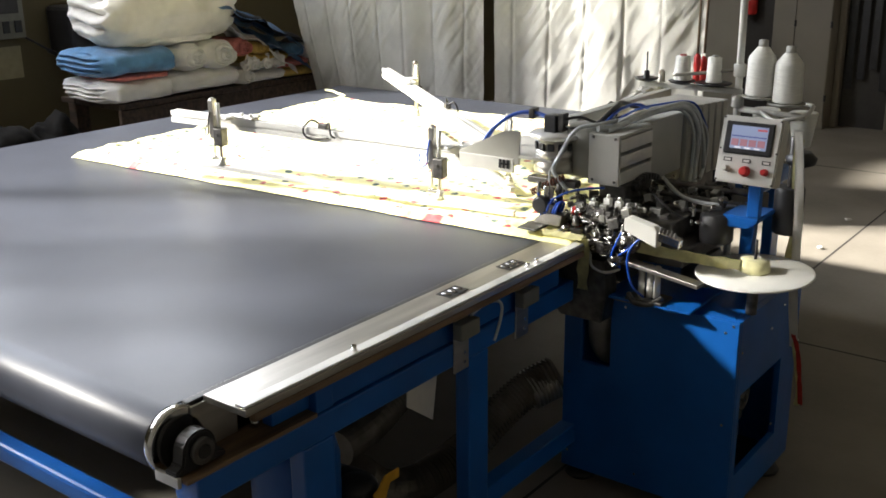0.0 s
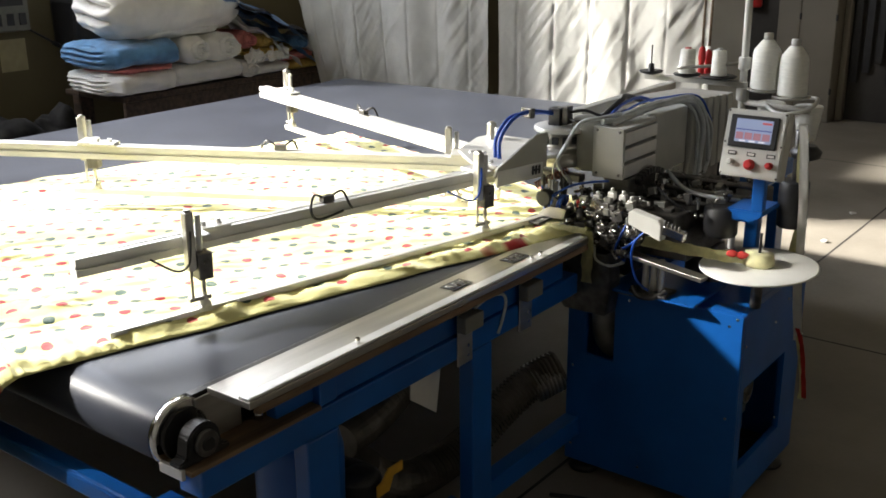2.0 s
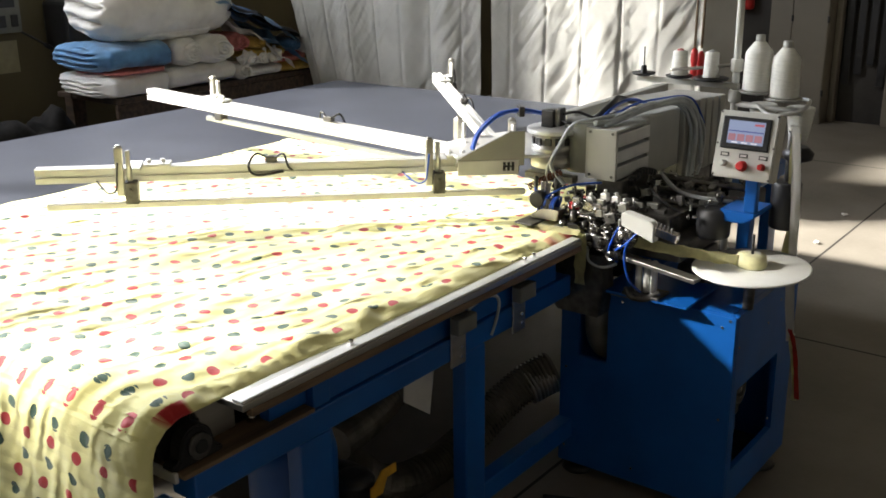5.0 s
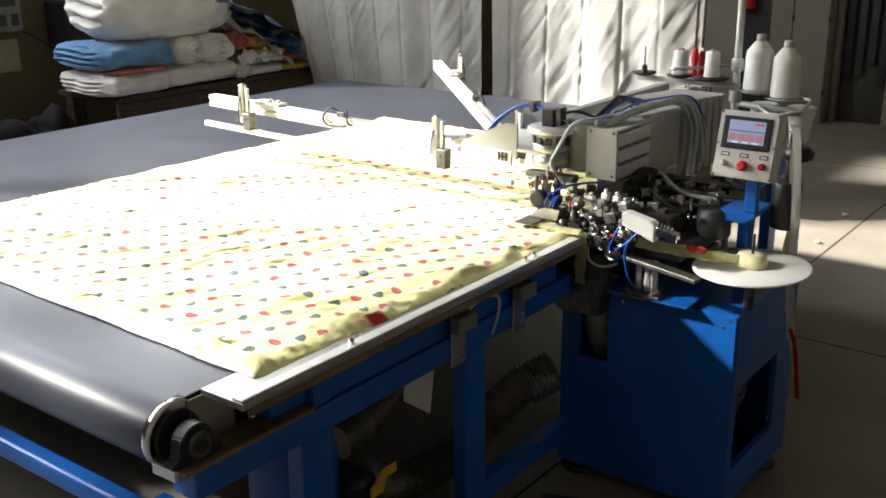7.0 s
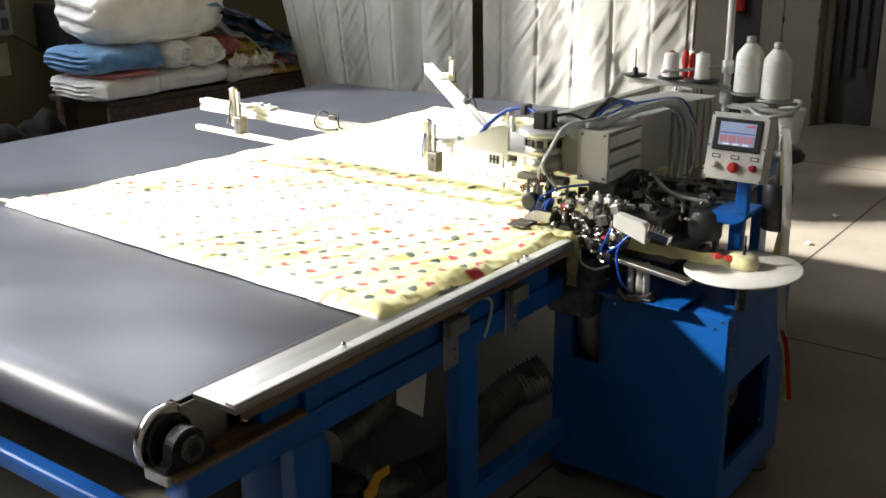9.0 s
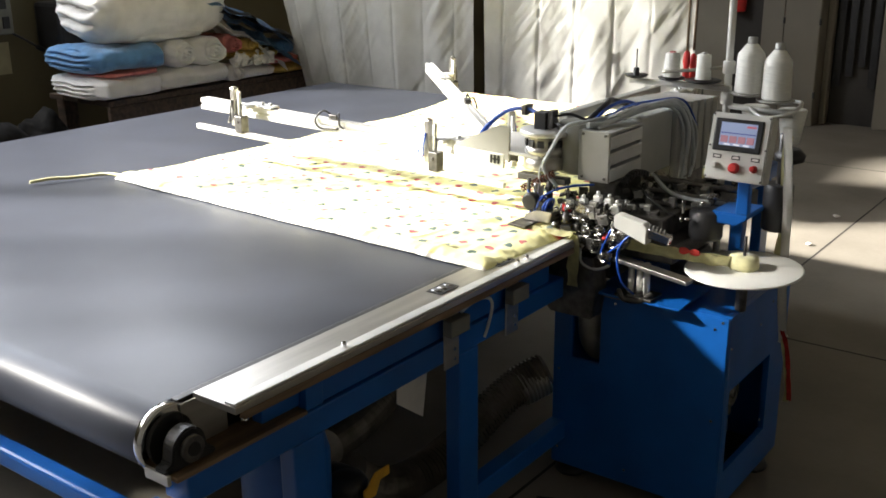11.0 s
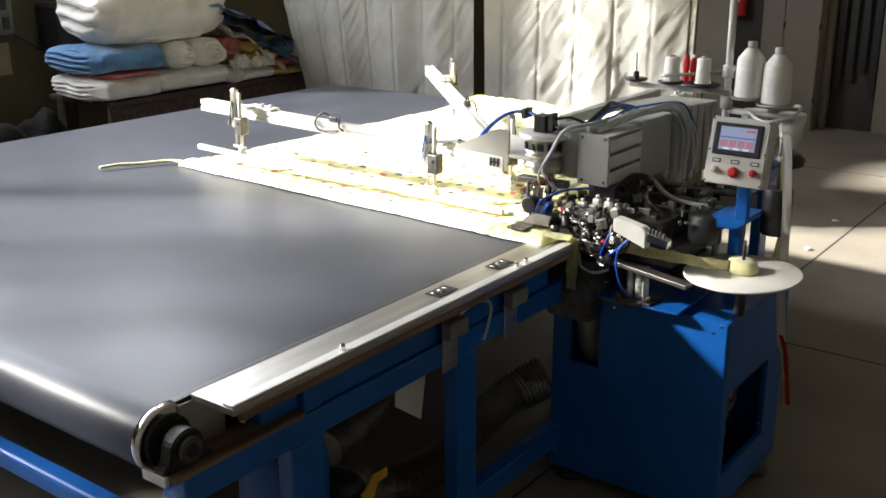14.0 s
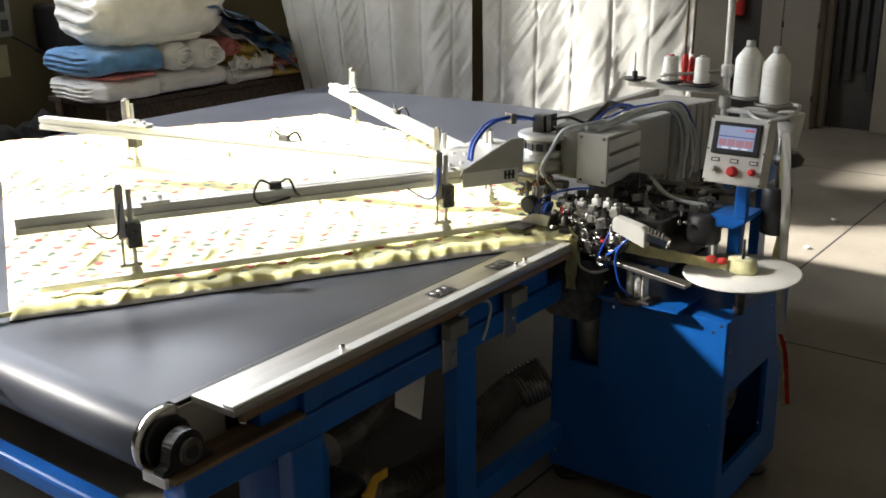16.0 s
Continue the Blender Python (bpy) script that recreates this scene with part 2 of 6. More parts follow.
def smooth_path(pts, n=6):
    pts = [Vector(q) for q in pts]
    out = []
    for i in range(len(pts) - 1):
        p0, p1, p2, p3 = pts[max(i - 1, 0)], pts[i], pts[i + 1], pts[min(i + 2, len(pts) - 1)]
        for k in range(n):
            t = k / n
            out.append(0.5 * (2 * p1 + (p2 - p0) * t + (2 * p0 - 5 * p1 + 4 * p2 - p3) * t * t + (3 * p1 - p0 - 3 * p2 + p3) * t ** 3))
    out.append(pts[-1])
    return out


def tube(bm, pts, r, seg=8, n=6, ridge=0.0, pitch=0.0):
    """A round hose through the points; ridge and pitch make it corrugated."""
    path = smooth_path(pts, n)
    if pitch:
        fine, total = [path[0]], 0.0
        for a, b in zip(path, path[1:]):
            k = max(1, round((b - a).length / (pitch / 2)))
            fine += [a.lerp(b, (j + 1) / k) for j in range(k)]
        path = fine
    rings, side = [], None
    for i, q in enumerate(path):
        d = (path[min(i + 1, len(path) - 1)] - path[max(i - 1, 0)]).normalized()
        if side is None:
            side = d.orthogonal().normalized()
        side = (side - d * side.dot(d)).normalized()
        up = d.cross(side)
        rr = r + (ridge if i % 2 else -ridge)
        rings.append([bm.verts.new(q + rr * (side * math.cos(2 * math.pi * j / seg) + up * math.sin(2 * math.pi * j / seg))) for j in range(seg)])
    for a, b in zip(rings, rings[1:]):
        for j in range(seg):
            bm.faces.new((a[j], a[(j + 1) % seg], b[(j + 1) % seg], b[j])).smooth = not pitch
    bm.faces.new(list(reversed(rings[0])))
    bm.faces.new(rings[-1])
    return bm


def prism(bm, outline, axis, a, b, bevel=0.0):
    """An outline of pairs pushed along an axis from a to b: 'x' takes (y, z), 'y' takes (x, z), 'z' takes (x, y)."""
    put = {"x": lambda q, s: (s, q[0], q[1]), "y": lambda q, s: (q[0], s, q[1]), "z": lambda q, s: (q[0], q[1], s)}[axis]
    va = [bm.verts.new(put(q, a)) for q in outline]
    vb = [bm.verts.new(put(q, b)) for q in outline]
    n = len(outline)
    fs = [bm.faces.new(va), bm.faces.new(list(reversed(vb)))]
    fs += [bm.faces.new((va[(i + 1) % n], va[i], vb[i], vb[(i + 1) % n])) for i in range(n)]
    bmesh.ops.recalc_face_normals(bm, faces=fs)
    if bevel:
        bmesh.ops.bevel(bm, geom=list({e for f in fs for e in f.edges}), offset=bevel, segments=2, affect="EDGES")
    return bm


def sheet(bm, nu, nv, fn, close=False, uv=None):
    """A grid of points fn(i / nu, j / nv)."""
    vs = [[bm.verts.new(fn(i / nu, j / nv)) for j in range(nv + 1)] for i in range(nu + 1)]
    for i in range(nu):
        for j in range(nv):
            bm.faces.new((vs[i][j], vs[i + 1][j], vs[i + 1][j + 1], vs[i][j + 1])).smooth = True
    return vs


def blank():
    return bmesh.new()


def finish(name, bm, mat, parent=None, label=""):
    me = bpy.data.meshes.new(name)
    bmesh.ops.recalc_face_normals(bm, faces=bm.faces[:])
    bm.to_mesh(me)
    bm.free()
    me.materials.append(mat)
    ob = new(name, me)
    if parent is not None:
        ob.parent = parent
    if label:
        ob["label"] = label
    return ob


def part(name, bm, mat, parent, label=""):
    return finish(name, bm, mat, parent, label)


def thing(name, label, category, at=None, group=""):
    ob = new(name)
    ob.empty_display_size = 0.1
    if at is not None:
        ob.matrix_basis = at
    return tagged(ob, label, category, group)


def solid(name, bm, mat, label, category, group="", kind=""):
    return tagged(finish(name, bm, mat), label, category, group, kind)


def wobble(x, y, z=0.0):
    return noise.noise(Vector((x, y, z)))


# ---- the hall ----
WL, WR, WF, WB, CEIL = -5.0, 7.0, -6.0, 9.2, 5.8
FZ = -0.08
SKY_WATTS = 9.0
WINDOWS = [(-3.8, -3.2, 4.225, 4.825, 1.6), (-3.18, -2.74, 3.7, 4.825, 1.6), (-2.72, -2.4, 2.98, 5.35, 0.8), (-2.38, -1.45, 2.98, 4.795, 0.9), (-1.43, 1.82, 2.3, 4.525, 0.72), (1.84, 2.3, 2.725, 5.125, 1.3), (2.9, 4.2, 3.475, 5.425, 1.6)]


def build_hall():
    bm = blank()
    box(bm, (WL - 0.3, WF - 0.3, FZ - 0.2), (WR + 0.3, WB + 0.3, FZ))
    floor = solid("floor", bm, CONCRETE, "worn grey concrete workshop floor with saw-cut joints", "floor", kind="structure")
    bm = blank()
    for x in (0.02, 3.6, -3.5):
        box(bm, (x - 0.006, WF, FZ), (x + 0.006, WB, FZ + 0.0015))
    for y in (7.25, 3.4, -1.0):
        box(bm, (WL, y - 0.006, FZ), (WR, y + 0.006, FZ + 0.001))
    part("joint", bm, DARKWALLSHADE, floor, "dark joints between the slabs")
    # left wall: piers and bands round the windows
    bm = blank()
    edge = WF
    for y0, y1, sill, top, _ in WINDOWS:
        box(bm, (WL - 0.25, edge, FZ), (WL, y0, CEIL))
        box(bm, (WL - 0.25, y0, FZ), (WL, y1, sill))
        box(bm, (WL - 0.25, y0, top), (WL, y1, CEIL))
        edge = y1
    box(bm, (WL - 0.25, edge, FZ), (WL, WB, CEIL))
    solid("wall_left", bm, WALL, "yellowed plaster wall with tall windows, its shade in the colour", "wall", kind="structure")
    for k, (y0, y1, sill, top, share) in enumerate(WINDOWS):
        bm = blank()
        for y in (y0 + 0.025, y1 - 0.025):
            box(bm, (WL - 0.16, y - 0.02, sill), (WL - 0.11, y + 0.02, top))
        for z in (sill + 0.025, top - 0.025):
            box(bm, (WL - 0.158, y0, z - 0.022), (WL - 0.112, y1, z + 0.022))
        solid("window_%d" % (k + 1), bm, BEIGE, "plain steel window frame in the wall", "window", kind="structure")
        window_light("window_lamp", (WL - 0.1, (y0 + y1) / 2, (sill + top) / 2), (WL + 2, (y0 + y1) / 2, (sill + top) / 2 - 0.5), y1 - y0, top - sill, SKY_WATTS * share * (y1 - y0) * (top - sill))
    bm = blank()
    box(bm, (WL - 0.25, WB, FZ), (WR + 0.25, WB + 0.25, CEIL))
    solid("wall_back", bm, BEIGE, "plain beige plaster wall", "wall", kind="structure")
    bm = blank()
    box(bm, (WR, WF, FZ), (WR + 0.25, WB, CEIL))
    solid("wall_right", bm, BEIGE, "plain beige plaster wall", "wall", kind="structure")
    bm = blank()
    box(bm, (WL - 0.25, WF - 0.25, FZ), (WR + 0.25, WF, CEIL))
    solid("wall_front", bm, BEIGE, "plain beige plaster wall", "wall", kind="structure")
    bm = blank()
    box(bm, (WL - 0.25, WF - 0.25, CEIL), (WR + 0.25, WB + 0.25, CEIL + 0.1))
    solid("ceiling", bm, BEIGE, "plain beige ceiling", "ceiling", kind="structure")


build_hall()

# ---- conveyor table ----
ZT, RW, TL = 0.85, 2.96, 3.77
RR = 0.078


def build_table():
    t = thing("conveyor_table", "wide grey belt conveyor table on a blue steel frame", "conveyor", pose(0, 0, 0))
    bm = blank()
    # belt loop: top, front nose, underside
    prof = [(TL, ZT), (2.5, ZT), (1.2, ZT), (0.4, ZT), (0.0, ZT)]
    prof += [(-RR * math.sin(a), ZT - RR + RR * math.cos(a)) for a in [math.pi * k / 14 for k in range(1, 14)]]
    prof += [(0.0, ZT - 2 * RR), (1.5, ZT - 2 * RR), (TL, ZT - 2 * RR)]
    prof += [(TL + RR * math.sin(a), ZT - RR - RR * math.cos(a)) for a in [math.pi * k / 10 for k in range(1, 10)]]
    rows = [[bm.verts.new((x, y, z)) for y, z in prof] for x in (-RW, -RW + 0.01, -0.01, 0.0)]
    n = len(prof)
    for a, b in zip(rows, rows[1:]):
        for i in range(n):
            bm.faces.new((a[i], a[(i + 1) % n], b[(i + 1) % n], b[i])).smooth = True
    part("belt", bm, BELT, t, "smooth dark grey rubber belt")
    bm = blank()
    rod(bm, (0.002, 0.0, ZT - RR), (0.028, 0.0, ZT - RR), RR + 0.004, 32, 0.004)
    part("roller_end", bm, CHROME, t, "bright steel roller end ring")
    bm = blank()
    rod(bm, (0.024, 0.0, ZT - RR), (0.034, 0.0, ZT - RR), RR - 0.016, 32)
    rod(bm, (0.03, 0.0, ZT - RR), (0.113, 0.0, ZT - RR), 0.017, 20)
    part("roller_hub", bm, BLACK, t, "black roller end plate and shaft")
    # pillow-block bearing
    bm = blank()
    arch = [(-0.07, ZT - 0.12), (0.07, ZT - 0.12), (0.07, ZT - 0.106), (0.05, ZT - 0.1)]
    arch += [(0.046 * math.cos(a), ZT - RR + 0.046 * math.sin(a)) for a in [math.pi * k / 12 for k in range(0, 13)]]
    arch += [(-0.05, ZT - 0.1), (-0.07, ZT - 0.106)]
    prism(bm, arch, "x", 0.055, 0.095, 0.004)
    part("bearing_block", bm, BLACK, t, "black cast pillow-block bearing")
    bm = blank()
    rod(bm, (0.094, 0.0, ZT - RR), (0.108, 0.0, ZT - RR), 0.031, 24)
    part("bearing_ring", bm, DARKSTEEL, t, "dark steel bearing ring")
    bm = blank()
    box(bm, (0.028, 0.03, ZT - 0.12), (0.034, 0.16, ZT - 0.006), 0.002)
    part("end_plate", bm, STEEL, t, "bare steel end plate")
    bm = blank()
    box(bm, (0.02, -0.06, ZT - 0.133), (0.118, 0.34, ZT - 0.121), 0.003)
    part("packing_board", bm, WOOD, t, "brown wooden packing board on the beam")
    bm = blank()
    box(bm, (0.022, -0.072, ZT - 0.142), (0.1, -0.061, ZT - 0.117), 0.002)
    part("end_cap", bm, ALU, t, "small bright metal end cap")
    # steel apron beside the belt
    bm = blank()
    box(bm, (0.024, 0.074, ZT - 0.012), (0.165, 1.62, ZT + 0.005), 0.002)
    part("side_apron", bm, STEEL, t, "brushed stainless steel apron along the belt")
    # solid black strip painted in for the shade in the open gap
    bm = blank()
    box(bm, (0.0015, 0.03, ZT - 0.03), (0.0235, 1.62, ZT + 0.0015), 0.002)
    part("gap_shade", bm, BLACK, t, "black strip for the shade in the gap between belt and apron")
    bm = blank()
    box(bm, (0.128, 0.075, ZT + 0.0055), (0.162, 1.62, ZT + 0.013), 0.003)
    part("edge_strip", bm, ALU, t, "aluminium strip along the apron edge")
    bm = blank()
    box(bm, (0.146, 0.1, ZT - 0.034), (0.164, 1.6, ZT - 0.0125), 0.002)
    part("edge_board", bm, WOOD, t, "wooden batten under the apron edge")
    for y in (0.94, 1.24):
        bm = blank()
        box(bm, (0.055, y - 0.045, ZT + 0.0062), (0.105, y + 0.045, ZT + 0.0078))
        part("apron_slot", bm, BLACK, t, "dark slot in the apron")
        for k in (-0.028, 0.0, 0.028):
            bm = blank()
            rod(bm, (0.064, y + k, ZT + 0.002), (0.096, y + k, ZT + 0.002), 0.0085, 12)
            part("slot_roller", bm, MIDSTEEL, t, "bright steel roller in the slot")
    for y in (0.45, 1.24, 1.29):
        bm = blank()
        rod(bm, (0.143, y, ZT + 0.014), (0.143, y, ZT + 0.026), 0.007, 6)
        part("apron_screw", bm, CHROME, t, "small bright screw")
    bm = blank()
    box(bm, (0.088, 0.41, ZT - 0.131), (0.1, 1.5, ZT - 0.04), 0.003)
    part("side_skirt", bm, BLUE, t, "blue skirt plate under the apron")
    bm = blank()
    box(bm, (0.07, 0.345, ZT - 0.131), (0.108, 0.405, ZT - 0.05), 0.003)
    part("skirt_post", bm, BLUE, t)
    bm = blank()
    box(bm, (0.05, 0.22, ZT - 0.12), (0.085, 0.345, ZT - 0.075), 0.003)
    part("tension_block", bm, BLUE, t, "dark blue belt tension block")
    # frame
    bm = blank()
    box(bm, (0.03, -0.03, ZT - 0.205), (0.112, 3.7, ZT - 0.134), 0.005)
    part("side_beam", bm, BLUE, t, "blue painted steel side beam")
    bm = blank()
    box(bm, (-RW - 0.05, -0.05, ZT - 0.26), (-RW + 0.03, 3.7, ZT - 0.18), 0.005)
    part("side_beam", bm, BLUE, t, "blue painted steel side beam")
    for y0, y1, x in ((0.29, 0.4, 0.06), (0.975, 1.075, 0.06), (3.5, 3.6, 0.06), (0.3, 0.4, -RW), (1.9, 2.0, -RW), (3.5, 3.6, -RW)):
        bm = blank()
        box(bm, (x, y0, FZ + 0.03), (x + 0.052, y1, ZT - 0.206), 0.005)
        part("leg", bm, BLUE, t)
        bm = blank()
        rod(bm, (x + 0.026, (y0 + y1) / 2, FZ), (x + 0.026, (y0 + y1) / 2, FZ + 0.029), 0.045, 20)
        part("foot", bm, BLACK, t, "black levelling foot")
    bm = blank()
    box(bm, (-RW + 0.03, -0.128, 0.592), (0.0, -0.078, 0.642), 0.009)
    box(bm, (-0.001, -0.11, 0.6), (0.05, -0.031, 0.635), 0.004)
    part("front_rail", bm, BLUE, t, "glossy blue cross tube")
    bm = blank()
    box(bm, (0.03, 0.42, 0.07), (0.09, 0.97, 0.14), 0.005)
    box(bm, (0.03, 1.08, 0.07), (0.09, 1.66, 0.14), 0.005)
    part("lower_rail", bm, BLUE, t)
    for y in (0.6, 2.0, 3.3):
        bm = blank()
        box(bm, (-RW + 0.04, y, ZT - 0.25), (0.02, y + 0.06, ZT - 0.19), 0.004)
        part("cross_beam", bm, BLUE, t)
    bm = blank()
    box(bm, (-RW + 0.01, 0.1, ZT - 0.03), (-0.01, TL - 0.1, ZT - 0.006))
    part("slider_bed", bm, GREY, t, "grey slider bed under the belt")
    return t


table = build_table()

# ---- blue control cabinet ----
CX0, CX1, CY0, CY1, CZ = 0.035, 0.665, 1.655, 2.235, 0.66
CB = -0.035


def build_cabinet():
    c = thing("control_cabinet", "dark blue sheet-metal control cabinet on black feet", "cabinet", pose(0, 0, 0))
    bm = blank()
    # front sheet with a notch for the chute at the upper corner
    prism(bm, [(CX0, CB), (CX1, CB), (CX1, CZ), (0.216, CZ), (0.216, 0.392), (0.106, 0.392), (0.106, 0.57), (CX0, 0.57)], "y", CY0, CY0 + 0.02, 0.003)
    part("front_panel", bm, BLUE, c)
    bm = blank()
    # side sheet with an open bay
    y0, y1, z0, z1 = CY0 + 0.05, CY1 - 0.155, 0.10, 0.395
    ring_out = [(CY0 + 0.021, CB), (CY1, CB), (CY1, CZ), (CY0 + 0.021, CZ)]
    ring_in = [(y0, z0), (y1, z0), (y1, z1), (y0, z1)]
    vv = [[[bm.verts.new((x, *q)) for q in ring] for ring in (ring_out, ring_in)] for x in (CX1 - 0.02, CX1)]
    for i in range(4):
        j = (i + 1) % 4
        for side in vv:
            bm.faces.new((side[0][i], side[0][j], side[1][j], side[1][i]))
        for k in (0, 1):
            bm.faces.new((vv[0][k][i], vv[0][k][j], vv[1][k][j], vv[1][k][i]))
    part("side_panel", bm, BLUE, c, "blue side panel with an open bay")
    bm = blank()
    box(bm, (CX0, CY1 - 0.02, CB), (CX1 - 0.021, CY1, CZ))
    box(bm, (CX0, CY0 + 0.021, CB), (CX0 + 0.02, CY1 - 0.021, 0.5))
    part("rear_panel", bm, BLUE, c)
    bm = blank()
    box(bm, (CX0 + 0.206, CY0 + 0.022, CZ - 0.02), (CX1 - 0.022, CY1 - 0.022, CZ - 0.001), 0.003)
    part("top_panel", bm, BLUE, c)
    bm = blank()
    box(bm, (CX0 + 0.021, CY0 + 0.021, CB + 0.001), (CX1 - 0.021, CY1 - 0.021, CB + 0.017))
    part("bottom_panel", bm, DARKSTEEL, c)
    bm = blank()
    prism(bm, [(0.2, 1.60), (0.52, 1.60), (0.52, 1.86), (0.2, 1.86)], "z", CZ + 0.012, CZ + 0.02, 0.002)
    part("cover_plate", bm, BLUE, c, "loose blue cover plate on the top")
    bm = blank()
    box(bm, (0.24, 1.62, CZ + 0.0), (0.3, 1.84, CZ + 0.0125))
    part("plate_spacer", bm, DARKSTEEL, c)
    for x, y in ((0.09, 1.71), (0.6, 1.71), (0.62, 2.12), (0.09, 2.12)):
        bm = blank()
        lathe(bm, [(0.055, 0), (0.06, 0.01), (0.05, 0.028), (0.018, 0.032), (0.018, 0.05)], pose(x, y, FZ) @ Matrix.Diagonal((1, 1, 0.92, 1)), 20)
        part("foot", bm, BLACK, c, "black rubber levelling foot")
    for x, z in ((0.06, 0.03), (0.33, 0.02), (0.63, 0.3), (0.62, 0.62), (0.645, 0.647), (0.27, 0.63), (0.06, 0.34)):
        bm = blank()
        rod(bm, (x, CY0 + 0.001, z), (x, CY0 - 0.003, z), 0.005, 8)
        part("screw", bm, CHROME, c)
    for y, z in ((1.69, 0.55), (2.06, 0.6), (1.95, 0.55), (2.03, 0.16)):
        bm = blank()
        rod(bm, (CX1 - 0.001, y, z), (CX1 + 0.003, y, z), 0.005, 8)
        part("screw", bm, CHROME, c)
    # things seen in the open bay
    for y, z, r in ((1.79, 0.2, 0.06), (1.88, 0.31, 0.05)):
        bm = blank()
        lathe(bm, [(r, 0), (r, 0.012), (r * 0.86, 0.012), (r * 0.86, 0.004), (0.02, 0.004), (0.02, 0.014), (0.0, 0.014)], pose(CX1 - 0.06, y, z, 0, 90, 0), 24, False)
        for k in range(7):
            a = 2 * math.pi * k / 7
            box(bm, (-0.012, 0.018, 0.003), (0.012, r * 0.84, 0.006), 0, pose(CX1 - 0.06, y, z, 0, 90, 0) @ pose(0, 0, 0, 0, 25, math.degrees(a)))
        part("fan", bm, DARKSTEEL, c, "dark cooling fan in the open bay")
    bm = blank()
    box(bm, (0.3, 1.72, 0.1), (0.56, 1.96, 0.18), 0.004)
    box(bm, (0.42, 1.9, 0.18), (0.58, 1.98, 0.38), 0.004)
    part("drive_unit", bm, DARKSTEEL, c, "dark drive unit inside the bay")
    return c


cabinet = build_cabinet()

# ---- turning gripper with three arms ----
PX, PY, PZ = -0.065, 1.742, 1.07
# the gripper turns about an axis that leans a little
RX, RY, RZ = -0.073, 1.725, 1.057
LEAN = pose(0, 0, 0, 0.66, 2.02, 0)


def build_arm(owner, angle, yb, ys, reach, rise, clamps, outer, inner):
    """A grooved aluminium bar along -x of its own turned frame at yb, with two lifting clamps and a pressing bar at ys. clamps: where the two cylinders stand; outer, inner: where the pressing bar ends."""
    turn = pose(0, 0, rise, 0, 0, angle)
    side = 1 if ys < yb else -1

    def add(name, bm, mat, parent=owner, label=""):
        bmesh.ops.transform(bm, matrix=turn, verts=bm.verts[:])
        return part(name, bm, mat, parent, label)

    bm = blank()
    w, h, g = 0.021, 0.024, 0.005
    prof = [(-w, -h), (w, -h), (w, -g), (w - 0.007, -g), (w - 0.007, g), (w, g), (w, h), (g, h), (g, h - 0.007), (-g, h - 0.007), (-g, h), (-w, h), (-w, g), (-w + 0.007, g), (-w + 0.007, -g), (-w, -g)]
    prism(bm, [(yb + p, q) for p, q in prof], "x", -reach, -0.2)
    add("arm_bar", bm, ALU, label="grooved aluminium profile bar")
    bm = blank()
    low = -0.168 - rise
    box(bm, (outer, ys - 0.011, low - 0.01), (inner, ys + 0.011, low + 0.01), 0.002)
    press = add("pressing_bar", bm, ALU, label="thin square aluminium pressing bar")
    for x in clamps:
        # a plate on the bar, bolted on the hub side of the cylinder
        bm = blank()
        box(bm, (x + 0.012, min(yb - 0.024, ys), 0.0245), (x + 0.062, max(yb + 0.024, ys), 0.036), 0.003)
        box(bm, (x + 0.0625, yb - 0.028, 0.0245), (x + 0.15, yb + 0.028, 0.034), 0.003)
        for k in (0.08, 0.125):
            rod(bm, (x + k, yb, 0.034), (x + k, yb, 0.046), 0.008, 6)
        add("clamp_bracket", bm, ALU, label="bolted aluminium bracket on the bar")
        bm = blank()
        box(bm, (x - 0.014, ys - 0.014, -0.05), (x + 0.010, ys + 0.014, 0.108), 0.004)
        rod(bm, (x - 0.002, ys, 0.107), (x - 0.002, ys, 0.113), 0.009, 12)
        add("air_cylinder", bm, STEEL, label="slim bright air cylinder")
        bm = blank()
        rod(bm, (x + 0.026, ys, -0.004), (x + 0.026, ys, 0.095), 0.008, 12)
        add("guide_rod", bm, ALU, label="upright guide rod beside the cylinder")
        bm = blank()
        box(bm, (x + 0.0105, ys - 0.021, -0.078), (x + 0.052, ys + 0.021, -0.005), 0.004)
        rod(bm, (x + 0.03, ys - side * 0.021, -0.03), (x + 0.03, ys - side * 0.026, -0.03), 0.006, 10)
        add("guide_block", bm, DARKSTEEL, label="dark steel guide block")
        bm = blank()
        rod(bm, (x + 0.03, ys, low + 0.03), (x + 0.03, ys, -0.04), 0.0065, 12)
        rod(bm, (x - 0.002, ys, -0.135), (x - 0.002, ys, -0.04), 0.004, 10)
        box(bm, (x - 0.014, ys - 0.008, -0.137), (x + 0.048, ys + 0.008, -0.126), 0.002)
        add("clamp_rod", bm, STEEL, press, "steel clamp rods with a yoke")
        bm = blank()
        lathe(bm, [(0.008, 0.034), (0.010, 0.022), (0.016, 0.014), (0.018, 0.0)], pose(x + 0.03, ys, low + 0.01), 14)
        add("clamp_foot", bm, ALU, press, "ball-jointed clamp foot")
        bm = blank()
        tube(bm, [(x - 0.004, ys - side * 0.016, 0.06), (x - 0.01, ys - side * 0.022, 0.01), (x - 0.016, ys - side * 0.016, -0.03), (x - 0.045, ys - side * 0.004, -0.042), (x - 0.085, yb - side * 0.024, -0.018)], 0.003, 8)
        add("air_hose", bm, BLUEHOSE if x > -1 else BLACK, label="thin air hose from the cylinder")
    # air hose loop and valve on the bar
    bm = blank()
    x = -0.95
    box(bm, (x - 0.02, yb - 0.012, 0.0245), (x + 0.02, yb + 0.012, 0.045), 0.003)
